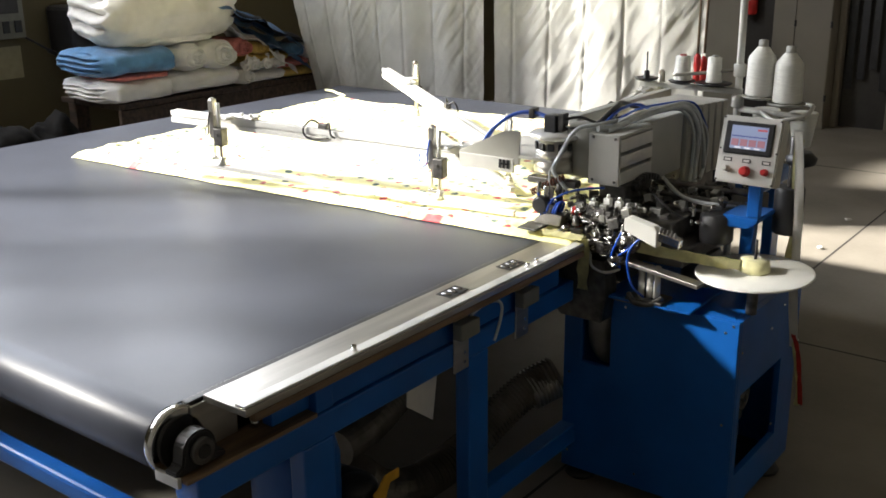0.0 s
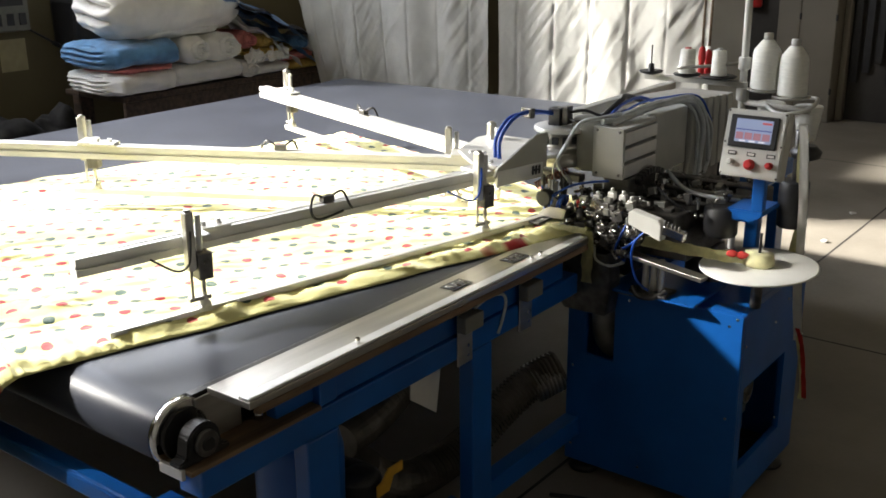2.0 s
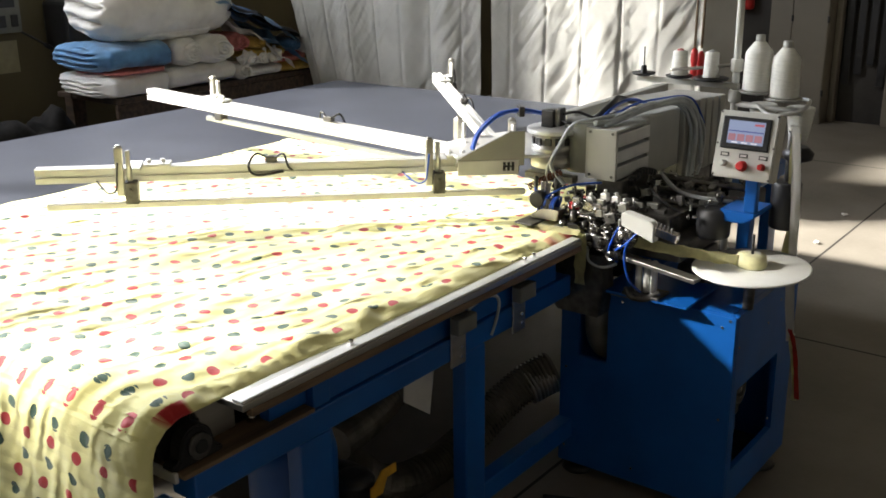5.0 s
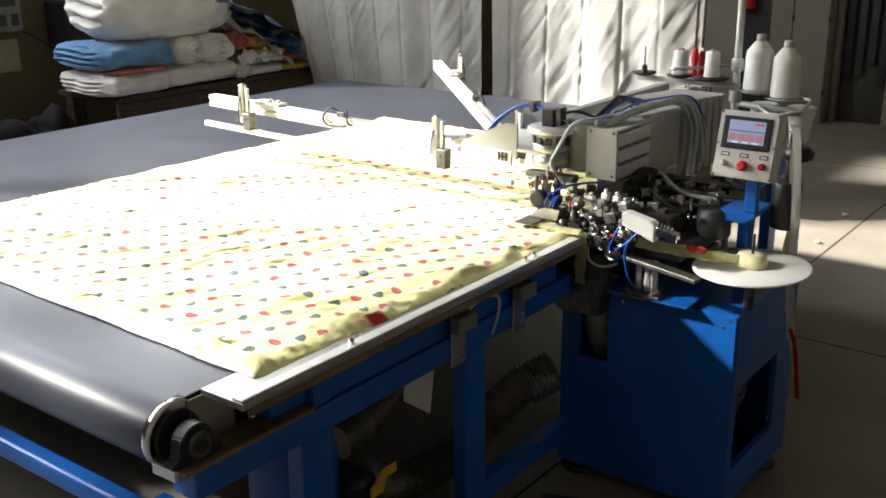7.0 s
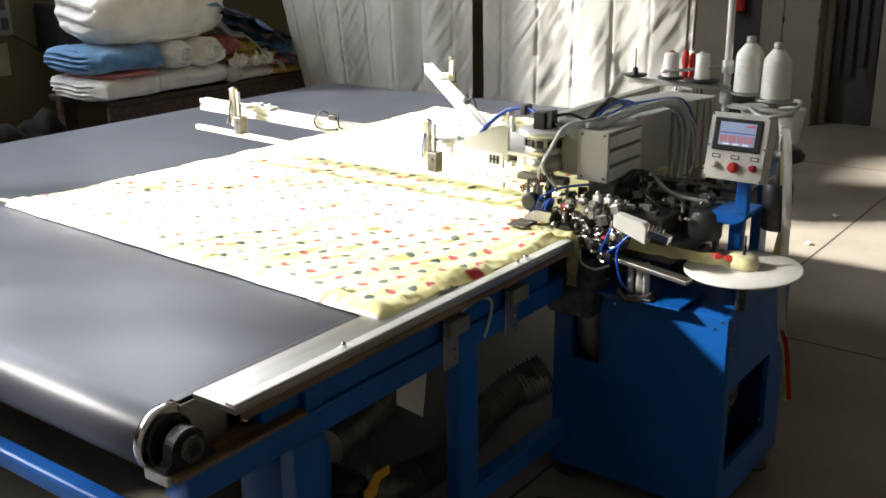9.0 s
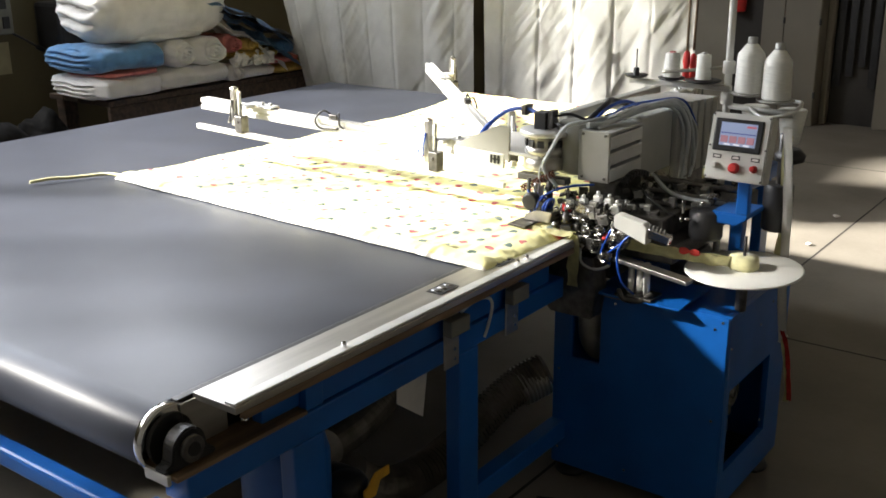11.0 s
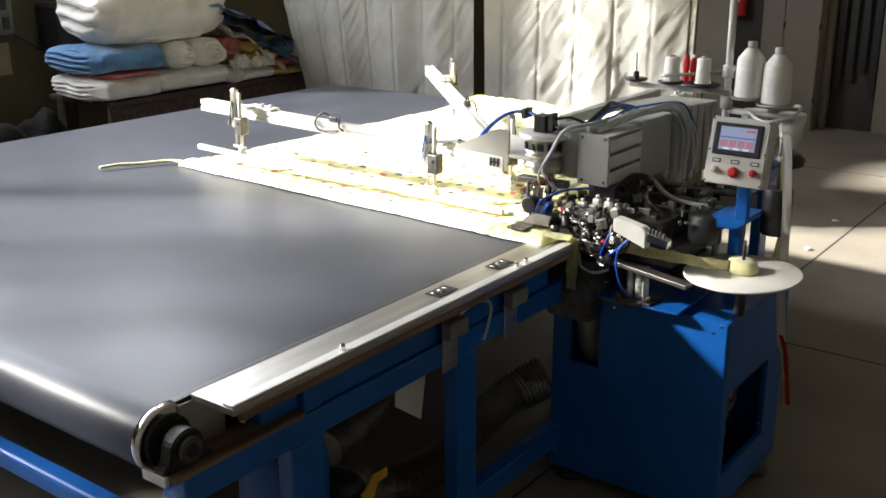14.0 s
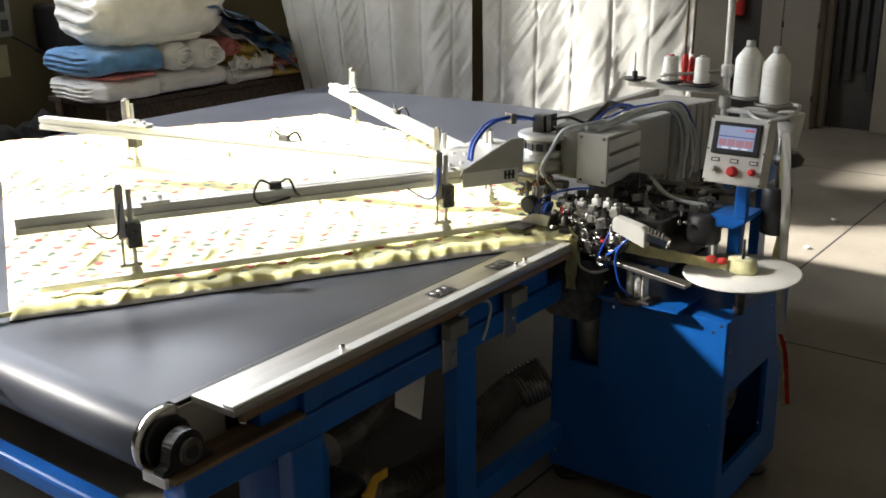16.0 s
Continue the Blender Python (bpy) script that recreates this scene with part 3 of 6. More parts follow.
    add("hose_fitting", bm, DARKSTEEL, label="brass and black hose fitting")
    bm = blank()
    tube(bm, [(x - 0.015, yb, 0.04), (x - 0.05, yb - side * 0.01, 0.055), (x - 0.075, yb - side * 0.03, 0.02), (x - 0.05, yb - side * 0.03, -0.012), (x + 0.04, yb - side * 0.024, -0.004)], 0.004, 8)
    tube(bm, [(x + 0.015, yb, 0.04), (x + 0.04, yb - side * 0.02, 0.055), (x + 0.055, yb - side * 0.034, 0.015), (x + 0.07, yb - side * 0.025, 0.0)], 0.004, 8)
    add("air_hose", bm, BLACK, label="thin black air hose loop")
    return press


def build_rotor():
    r = thing("turning_gripper", "aluminium turning gripper with three clamp arms over the belt", "gripper", pose(RX, RY, RZ))
    presses = [build_arm(r, 0, 0.004, -0.075, 1.70, 0.0, (-1.425, -0.429), -1.66, -0.1),
               build_arm(r, -45.6, -0.088, -0.025, 2.045, -0.003, (-1.684, -0.37), -1.74, -0.3),
               build_arm(r, -90, -0.132, -0.078, 1.734, -0.012, (-1.61, -0.244), -1.63, -0.2)]
    bm = blank()
    # hub plate that carries the arms
    prism(bm, [(-0.33, -0.045), (0.02, -0.06), (0.07, 0.06), (-0.02, 0.3), (-0.1, 0.3), (-0.28, 0.2), (-0.36, 0.03)], "z", 0.025, 0.037, 0.003)
    part("hub_plate", bm, ALU, r, "thick aluminium hub plate")
    bm = blank()
    prism(bm, [(-0.34, 0.0), (-0.10, 0.0), (-0.10, 0.12), (-0.15, 0.12), (-0.33, 0.03)], "y", -0.055, -0.045, 0.002)
    part("gusset", bm, GREY, r, "grey gusset plate beside the hub")
    bm = blank()
    box(bm, (-0.33, -0.057, -0.03), (-0.12, -0.044, 0.022), 0.002)
    part("side_plate", bm, ALU, r, "aluminium side plate")
    for k, (dy, r_) in enumerate(((0.0, 0.007), (0.02, 0.006))):
        bm = blank()
        tube(bm, [(-0.27, 0.0 + dy, 0.045), (-0.24, 0.03 + dy, 0.10), (-0.17, 0.045 + dy, 0.155), (-0.09, 0.04 + dy, 0.172 - 0.01 * k), (-0.01, 0.015 + dy * 0.5, 0.16)], r_, 8)
        part("air_hose", bm, BLUEHOSE, r, "blue air hose from the hub to an arm")
    bm = blank()
    box(bm, (-0.105, 0.025, 0.15), (-0.085, 0.075, 0.185), 0.003)
    part("hose_clip", bm, DARKSTEEL, r)
    bm = blank()
    for k in (-0.17, -0.155, -0.14):
        box(bm, (k - 0.005, -0.0595, -0.015), (k + 0.004, -0.058, 0.015))
    box(bm, (-0.17, -0.0595, -0.003), (-0.135, -0.058, 0.003))
    part("plate_marking", bm, BLACK, r, "black stencilled mark")
    return r, presses


rotor, presses = build_rotor()

# ---- the dotted quilt being hemmed ----
QA, QD, QT = 2.60, 1.925, 0.019
SPLIT = 1.82
NSTRIP = 20
FAR, NFAR = 0.9, 22
SW = (QA - SPLIT) / NSTRIP


def quilt_height(u, v):
    """Thickness of the stuffed sheet at u along the first hem and v across it."""
    e = min(u, v, QA - u, QD - v)
    edge = (1 - math.exp(-max(e, 0) / 0.02)) * (1 - 0.55 * math.exp(-v / 0.05))
    puff = 0.85 + 0.15 * abs(math.sin(v * math.pi / 0.26)) ** 0.5
    wr = 0.010 * wobble(u * 5, v * 9, 3) + 0.004 * wobble(u * 14, v * 26, 7) - 0.008 * abs(wobble(u * 4 + v * 15, v * 4 - u * 1.5, 12))
    near = math.exp(-v / 0.35) + 0.3 * math.exp(-(QA - u) / 0.25)
    wr += near * (0.003 * wobble(u * 12 + v * 9, v * 7 - u * 4, 1) - 0.010 * abs(wobble(u * 8 + v * 24, v * 6 - u * 2, 5)) - 0.005 * abs(wobble(u * 30 + v * 38, v * 11 - u * 12, 9)) + 0.010)
    wr += min(1, max(0, (u - 1.5) / 0.4)) * (0.006 * wobble(v * 9 + u * 2, u * 1.6, 2) + 0.007 * abs(wobble(v * 22 - u * 3, u * 3, 8)))
    crump = math.exp(-(v / 0.13) ** 2)
    wr += 0.7 * crump * (0.012 * wobble(u * 9, v * 12, 31) - 0.016 * abs(wobble(u * 13 + v * 20, v * 14 - u * 6, 33)) - 0.010 * abs(wobble(u * 27 - v * 18, v * 30, 35)) + 0.008)
    hem = 0.0
    for d, along in ((v, u), (u, v), (QA - u, v)):
        if d < 0.075:
            seg = abs(math.sin(along * math.pi / 0.17 + 0.6 * math.sin(along * 5)))
            hem = max(hem, (0.013 if along is v and d == QA - u else 0.007) * math.sin(math.pi * d / 0.075) ** 0.7 * (0.45 + 0.55 * seg ** 0.5))
            hem -= 0.007 * math.exp(-((d - 0.08) / 0.01) ** 2)
    return max(0.004, (QT * puff + wr) * edge + hem)


def quilt_piece(name, u0, u1, shift, parent):
    own = (u0, u1)
    if u0 > 0:
        u0 -= 0.015
    if u1 < QA:
        u1 += 0.015
    nu, nv = max(5, round((u1 - u0) / 0.014)), 130
    bm = blank()
    lay = bm.loops.layers.uv.new("print")
    ends = (u0 <= 0, u1 >= QA)

    def where(i, j):
        u = u0 + (u1 - u0) * i / nu
        v = QD * (0.5 - 0.5 * math.cos(math.pi * j / nv)) * 0.35 + QD * j / nv * 0.65
        return u, v

    def edge_bow(u, v):
        return 0.012 * wobble(u * 4.0, 11), 0.014 * wobble(v * 4.0, 23)

    top, low, at = [], [], {}
    for i in range(nu + 1):
        a, b = [], []
        for j in range(nv + 1):
            u, v = where(i, j)
            dv, du = edge_bow(u, v)
            ub, vb = u + du * (1 if u > QA - 0.3 or u < 0.3 else 0), v + dv * (1 - v / QD)
            # local frame: u runs along -x, v along +y at the first corner
            # hidden laps under the neighbouring piece lie a little lower
            lap = 0.003 if (u < own[0] - 1e-6 or u > own[1] + 1e-6) else 0.0
            t1 = bm.verts.new((-(ub - shift), vb, max(0.002, quilt_height(u, v) - lap)))
            b1 = bm.verts.new((-(ub - shift), vb, 0.001))
            at[t1], at[b1] = (u, v), (u, v)
            a.append(t1)
            b.append(b1)
        top.append(a)
        low.append(b)
    for i in range(nu):
        for j in range(nv):
            bm.faces.new((top[i][j], top[i][j + 1], top[i + 1][j + 1], top[i + 1][j])).smooth = True
            bm.faces.new((low[i][j], low[i + 1][j], low[i + 1][j + 1], low[i][j + 1]))
    for i in range(nu):
        for j in (0, nv):
            bm.faces.new((top[i][j], top[i + 1][j], low[i + 1][j], low[i][j])).smooth = True
    for j in range(nv):
        for i, e in ((0, ends[0]), (nu, ends[1])):
            if not e:
                continue
            bm.faces.new((top[i][j], top[i][j + 1], low[i][j + 1], low[i][j])).smooth = e
    for f in bm.faces:
        for lo in f.loops:
            lo[lay].uv = at[lo.vert]
    return part(name, bm, COTTON, parent)


def build_quilt():
    q = thing("quilt", "padded pale yellow quilt printed with red and green dots", "quilt")
    quilt_piece("quilt_body", FAR, SPLIT, 0.0, q)
    strips, far_strips = [], []
    for k in range(NFAR):
        u0 = k * FAR / NFAR
        s = quilt_piece("quilt_fold", u0, u0 + FAR / NFAR, u0 + FAR / NFAR / 2, q)
        far_strips.append((s, u0 + FAR / NFAR / 2))
    for k in range(NSTRIP):
        u0 = SPLIT + k * SW
        s = quilt_piece("quilt_fold", u0, u0 + SW, u0 + SW / 2, q)
        strips.append((s, u0 + SW / 2))
    bm = blank()
    tube(bm, [(-SW / 2 + 0.03, QD - 0.03, 0.012), (-SW / 2 + 0.0, QD + 0.06, 0.014), (-SW / 2 - 0.12, QD + 0.13, 0.012), (-SW / 2 - 0.19, QD + 0.165, 0.016), (-SW / 2 - 0.27, QD + 0.19, 0.012)], 0.007, 10)
    part("tape_tail", bm, TAPE, strips[-1][0], "loose tail of pale yellow hem tape")
    return q, strips, far_strips


quilt, strips, far_strips = build_quilt()


# ---- hanging white sheets ----
SHEETS = pose(-3.7, 4.2, 0, 0, 0, 15)


def build_line():
    bm = blank()
    tube(bm, [(-1.40, 0.0, 2.52), (1.4, 0.0, 2.45), (6.0, 0.0, 2.5), (9.0, 0.0, 2.6)], 0.006, 8)
    bmesh.ops.transform(bm, matrix=SHEETS, verts=bm.verts[:])
    solid("clothes_line", bm, DARKSTEEL, "taut steel wire that carries the white sheets", "wire")


def build_sheet(x0, x1, y, seed, lean=0.0, low=0.45):
    """A quilted sheet over the wire, with sewn channels, sagging folds and creases."""
    bm = blank()
    n = max(30, int((x1 - x0) / 0.009))
    top = 2.46

    def fn(a, b):
        x = x0 + (x1 - x0) * a
        z = low + (top - low) * b
        hang = 1 - 0.5 * b
        f = 0.014 * math.sin(x * 2 * math.pi / 0.42 + seed + 1.6 * wobble(x * 1.7, seed)) * hang
        f += 0.030 * wobble(x * 3.0 + z * 0.8, z * 0.8, seed) + 0.010 * wobble(x * 6 + z * 3, z * 1.6, seed)
        # slanted drag creases, strongest in some panels, and small puckers beside the seams
        pull = max(0.0, 0.8 * wobble(x * 2.2, z * 0.9, seed + 4) + 0.45)
        f -= pull * (0.022 * abs(wobble(x * 12 - z * 8, z * 2.2, seed)) + 0.012 * abs(wobble(x * 25 - z * 17, z * 5, seed + 2)) + 0.006 * abs(wobble(x * 45 + z * 30, z * 9, seed + 3)))
        ch = (x - x0 + 0.008 * wobble(z * 2, seed)) % 0.25
        d = abs(ch - 0.125)
        f += 0.009 * math.exp(-(d / 0.006) ** 2) - 0.004 * math.exp(-((d - 0.03) / 0.02) ** 2) * (0.5 + wobble(z * 14, x * 3, seed))
        return Vector((x + lean * (1 - b) * (1 - a) ** 2, y + f, z + 0.02 * wobble(x * 3, seed)))

    sheet(bm, n, 150, fn)
    bmesh.ops.solidify(bm, geom=bm.faces[:], thickness=0.006)
    bmesh.ops.transform(bm, matrix=SHEETS, verts=bm.verts[:])
    return solid("hanging_sheet", bm, SATIN, "white satin quilted sheet hung from a wire", "sheet", "hanging sheets")


build_line()
build_sheet(-0.38, 1.39, 0.02, 0.3, 0.5)
build_sheet(1.49, 2.90, -0.02, 2.1)

# ---- far end of the hall ----
def build_far_end():
    bm = blank()
    box(bm, (-1.86, 8.82, FZ), (-1.29, 9.19, 2.3), 0.01)
    loc = thing("metal_locker", "tall beige sheet-metal locker against the far wall", "locker", pose(0, 0, 0))
    part("body", bm, LOCKER, loc)
    for x, w in ((-1.855, 0.215), (-1.633, 0.338)):
        bm = blank()
        box(bm, (x, 8.8, 0.0), (x + w, 8.819, 2.26), 0.004)
        part("door", bm, LOCKER, loc)
        for z in (0.2, 0.9, 1.5, 2.1):
            bm = blank()
            rod(bm, (x + w + 0.003, 8.802, z), (x + w + 0.003, 8.802, z + 0.06), 0.012, 8)
            part("hinge", bm, BLACK, loc, "black hinge")
    bm = blank()
    box(bm, (-2.19, 8.95, FZ), (-1.9, 9.19, 3.2), 0.01)
    solid("pillar", bm, DARKWALLSHADE, "dark painted pillar", "pillar", kind="structure")
    ext = thing("fire_extinguisher", "red fire extinguisher hung on a dark pillar", "extinguisher", pose(-2.13, 8.87, 0.99))
    bm = blank()
    lathe(bm, [(0.06, 0), (0.075, 0.02), (0.075, 0.36), (0.05, 0.42), (0.02, 0.45), (0.02, 0.48)], None, 18)
    part("bottle", bm, RED, ext)
    bm = blank()
    box(bm, (-0.03, -0.078, 0.14), (0.03, -0.07, 0.3))
    part("label_plate", bm, PAPER, ext, "white label plate")
    # a dark sheet paints the shade in the open gateway, with hanging strips
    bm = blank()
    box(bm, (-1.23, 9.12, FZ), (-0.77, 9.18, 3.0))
    solid("door_1", bm, DARKWALLSHADE, "dark sheet for the shade in the far open gateway", "doorway", kind="structure")
    for x, w in ((-1.285, 0.06), (-0.775, 0.16)):
        bm = blank()
        box(bm, (x, 9.0, FZ), (x + w, 9.11, 3.05), 0.01)
        solid("trim", bm, LOCKER, "pale door post", "trim", kind="structure")
    for k in range(4):
        bm = blank()
        x = -1.2 + k * 0.11
        box(bm, (x, 9.06, 0.3 + 0.1 * (k % 3)), (x + 0.07, 9.075, 2.9), 0.004)
        solid("plastic_strip", bm, BLACK, "dull hanging plastic door strip", "strip", "door strips")


build_far_end()

# ---- shelf with stacked bedding ----
SX, SZ = -3.78, 0.80


def build_shelf():
    t = thing("wooden_bench", "rough dark wooden bench along the wall", "bench", pose(0, 0, 0))
    for k in range(4):
        bm = blank()
        x = SX - 0.02 - k * 0.165
        box(bm, (x - 0.155, 2.62, SZ - 0.035), (x, 4.6, SZ), 0.004)
        part("plank", bm, DARKWOOD, t)
    bm = blank()
    box(bm, (SX - 0.045, 2.62, SZ - 0.16), (SX - 0.015, 4.6, SZ - 0.037), 0.004)
    part("apron", bm, DARKWOOD, t)
    for y in (2.7, 3.45, 4.4):
        for x in (SX - 0.12, SX - 0.72):
            bm = blank()
            box(bm, (x, y, FZ), (x + 0.09, y + 0.1, SZ - 0.037), 0.004)
            part("leg", bm, DARKWOOD, t)
    bm = blank()
    box(bm, (SX - 0.7, 2.64, 0.22), (SX - 0.1, 4.55, 0.25), 0.004)
    part("lower_shelf", bm, DARKWOOD, t)
    return t


build_shelf()


def bundle(name, lo, hi, axis, folds, mat, label, category, seed, square=2.8, group="", lumps=0.02):
    """A soft folded pack or roll between two corners, lying along 'x' or 'y'. folds > 0: layers seen at its ends; folds < 0: a spiral of that many turns."""
    lo, hi = Vector(lo), Vector(hi)
    c, h = (lo + hi) / 2, (hi - lo) / 2
    long, wide = (h.x, h.y) if axis == "x" else (h.y, h.x)
    na, nl, nc = 72, 40, 16
    bm = blank()

    def put(rho, ang, s, cap):
        ca, sa = math.cos(ang), math.sin(ang)
        p = rho * wide * math.copysign(abs(ca) ** (2 / square), ca)
        q = rho * h.z * math.copysign(abs(sa) ** (2 / square), sa)
        e = long * s
        if cap:
            if folds > 0:
                bend = q + 0.25 * h.z * wobble(p * 3, seed)
                groove = abs(math.sin(math.pi * folds * (bend / h.z + 1) / 2)) ** 0.5
            else:
                groove = abs(math.sin(math.pi * (-folds * rho + ang / (2 * math.pi)))) ** 0.5
            e += s * (0.05 * (1 - rho ** 3) ** 0.5 * groove - (0.03 + 0.2 * max(0.0, h.z - 0.1)) * (1 - groove))
        e += 0.03 * wobble(p * 4, q * 6, seed)
        tuck = 1 - 0.25 * max(0.0, abs(s) - 0.8) / 0.2 * (0 if cap else 1) - (0.25 if cap else 0)
        p, q = p * tuck, q * tuck
        k = 1 + lumps / wide * (1.1 * wobble(e * 3 + seed, ang * 1.2, 1) + 0.6 * wobble(e * 9, ang * 3, seed))
        k2 = 1 + lumps / h.z * 0.6 * (wobble(e * 2.6 + seed, p * 4, 5) + 0.7 * wobble(e * 7, p * 9, seed + 2) - 0.8 * abs(wobble(e * 12 + p * 6, p * 14, seed)))
        v = Vector((e, p * k, q * k2)) if axis == "x" else Vector((p * k, e, q * k2))
        v += c
        v.z = max(lo.z + 0.002, v.z)
        return bm.verts.new(v)

    rows = [[put(1, 2 * math.pi * i / na, -1 + 2 * j / nl, False) for i in range(na)] for j in range(nl + 1)]
    for s_, at_end in ((-1, 0), (1, len(rows) - 1)):
        caps = [rows[at_end]] + [[put(1 - k / nc, 2 * math.pi * i / na, s_, True) for i in range(na)] for k in range(1, nc)]
        for r0, r1 in zip(caps, caps[1:]):
            for i in range(na):
                bm.faces.new((r0[i], r0[(i + 1) % na], r1[(i + 1) % na], r1[i])).smooth = True
        bm.faces.new(caps[-1]).smooth = True
    for r0, r1 in zip(rows, rows[1:]):
        for i in range(na):
            bm.faces.new((r0[i], r0[(i + 1) % na], r1[(i + 1) % na], r1[i])).smooth = True
    return solid(name, bm, mat, label, category, group)


def build_bedding():
    fx, bx, g = SX + 0.03, SX - 0.58, "folded bedding"
    bundle("folded_blanket", (bx, 2.55, SZ), (fx, 3.06, SZ + 0.15), "y", 4, DUVET, "folded grey-white blanket at the bottom of the pile", "blanket", 1, 3.6, g)
    bundle("folded_blanket", (bx + 0.1, 2.62, SZ + 0.14), (fx - 0.01, 3.02, SZ + 0.18), "y", 1, PINK, "thin folded salmon-pink cloth in the pile", "blanket", 3, 4, g, 0.008)
    bundle("folded_blanket", (bx, 2.53, SZ + 0.165), (fx + 0.01, 3.08, SZ + 0.345), "y", 4, BLUECLOTH, "folded light blue blanket on the pile", "blanket", 5, 2.8, g)
    bundle("folded_duvet", (bx, 2.98, SZ), (fx, 3.64, SZ + 0.16), "y", -2, DUVET, "thick rolled white duvet on the bench", "duvet", 7, 2.8, g)
    bundle("folded_duvet", (bx, 3.08, SZ + 0.15), (fx, 3.34, SZ + 0.33), "x", -3, DUVET, "rolled cream-white duvet in the pile", "duvet", 9, 2.2, g)
    bundle("folded_duvet", (bx, 3.3, SZ + 0.14), (fx + 0.02, 3.58, SZ + 0.34), "x", -3, DUVET, "rolled white duvet that shows its spiral end", "duvet", 10, 2.2, g)
    bundle("folded_duvet", (bx, 2.86, SZ + 0.31), (fx - 0.08, 3.5, SZ + 0.43), "y", 1, DUVET, "plump cream-white duvet roll", "duvet", 11, 2.4, g)
    bundle("folded_duvet", (bx + 0.08, 2.6, SZ + 0.34), (fx + 0.01, 3.66, SZ + 0.82), "y", 4, DUVET, "big folded white duvet on top of the pile", "duvet", 13, 2.4, g, 0.035)
    # crumpled cloths hanging over the end of the pile
    for k, (y0, y1, z, mat, lab) in enumerate(((3.42, 4.2, 1.47, BLUECLOTH, "crumpled bright blue cloth with a dark fold"), (3.56, 4.4, 1.40, BLACK, "crumpled black cloth"), (3.58, 4.12, 1.29, DUVET, "crumpled grey-white cloth"), (3.85, 4.42, 1.19, BLUECLOTH, "crumpled blue cloth"))):
        bm = blank()

        def fn(a, b, y0=y0, y1=y1, z=z, k=k):
            y = y0 + (y1 - y0) * a
            x = SX - 0.55 + 0.62 * b
            zz = z - 0.34 * a ** 1.4 - 0.12 * b * b + 0.06 * wobble(a * 5, b * 4, k) + 0.014 * wobble(a * 12, b * 11, k)
            return Vector((x + 0.05 * wobble(a * 4, b * 4, k + 9), y + 0.05 * wobble(a * 3, b * 6, k + 4), zz))

        sheet(bm, 40, 30, fn)
        bmesh.ops.solidify(bm, geom=bm.faces[:], thickness=0.012)
        solid("crumpled_cloth", bm, mat, lab + " over the bedding", "cloth")
    # fabric rolls and offcuts at the bench end
    for y0, y1, z0, z1, axis, mat, tint in ((3.68, 4.06, 0.0, 0.09, "y", DUVET, "white"), (3.74, 4.12, 0.13, 0.21, "y", OCHRE, "ochre"), (4.0, 4.3, 0.07, 0.145, "y", PINK, "pink"), (4.08, 4.42, 0.0, 0.075, "y", OCHRE, "ochre"),
                                            (3.62, 3.74, 0.0, 0.12, "x", DUVET, "white"), (3.6, 3.74, 0.2, 0.33, "x", PINK, "pink"), (3.76, 3.9, 0.2, 0.29, "x", OCHRE, "ochre"), (4.1, 4.22, 0.15, 0.25, "x", BLUECLOTH, "blue"), (4.26, 4.42, 0.12, 0.26, "x", DUVET, "white")):
        bundle("fabric_roll", (SX - 0.3, y0, SZ + z0), (SX + 0.02 + 0.03 * wobble(y0 * 9, 2), y1, SZ + z1), axis, -3, mat, "small roll of %s fabric on the bench" % tint, "fabric roll", y0 * 7, 2.1, "fabric rolls", 0.006)
    for k, y in enumerate((3.72, 3.86, 3.97)):
        bm = blank()
        bmesh.ops.create_icosphere(bm, subdivisions=3, radius=0.055)
        for v in bm.verts:
            d = v.co.normalized()
            v.co = Vector((SX + 0.0, y, SZ + 0.135)) + v.co * (1 + 0.7 * wobble(d.x * 2.2 + k, d.y * 2.2, d.z * 2.2) + 0.3 * abs(wobble(d.x * 5, d.y * 5 + k, d.z * 5)))
            v.co.z = max(SZ + 0.1, v.co.z)
        solid("fabric_offcut", bm, DUVET, "crumpled white fabric offcut among the rolls", "offcut", "fabric offcuts")


build_bedding()


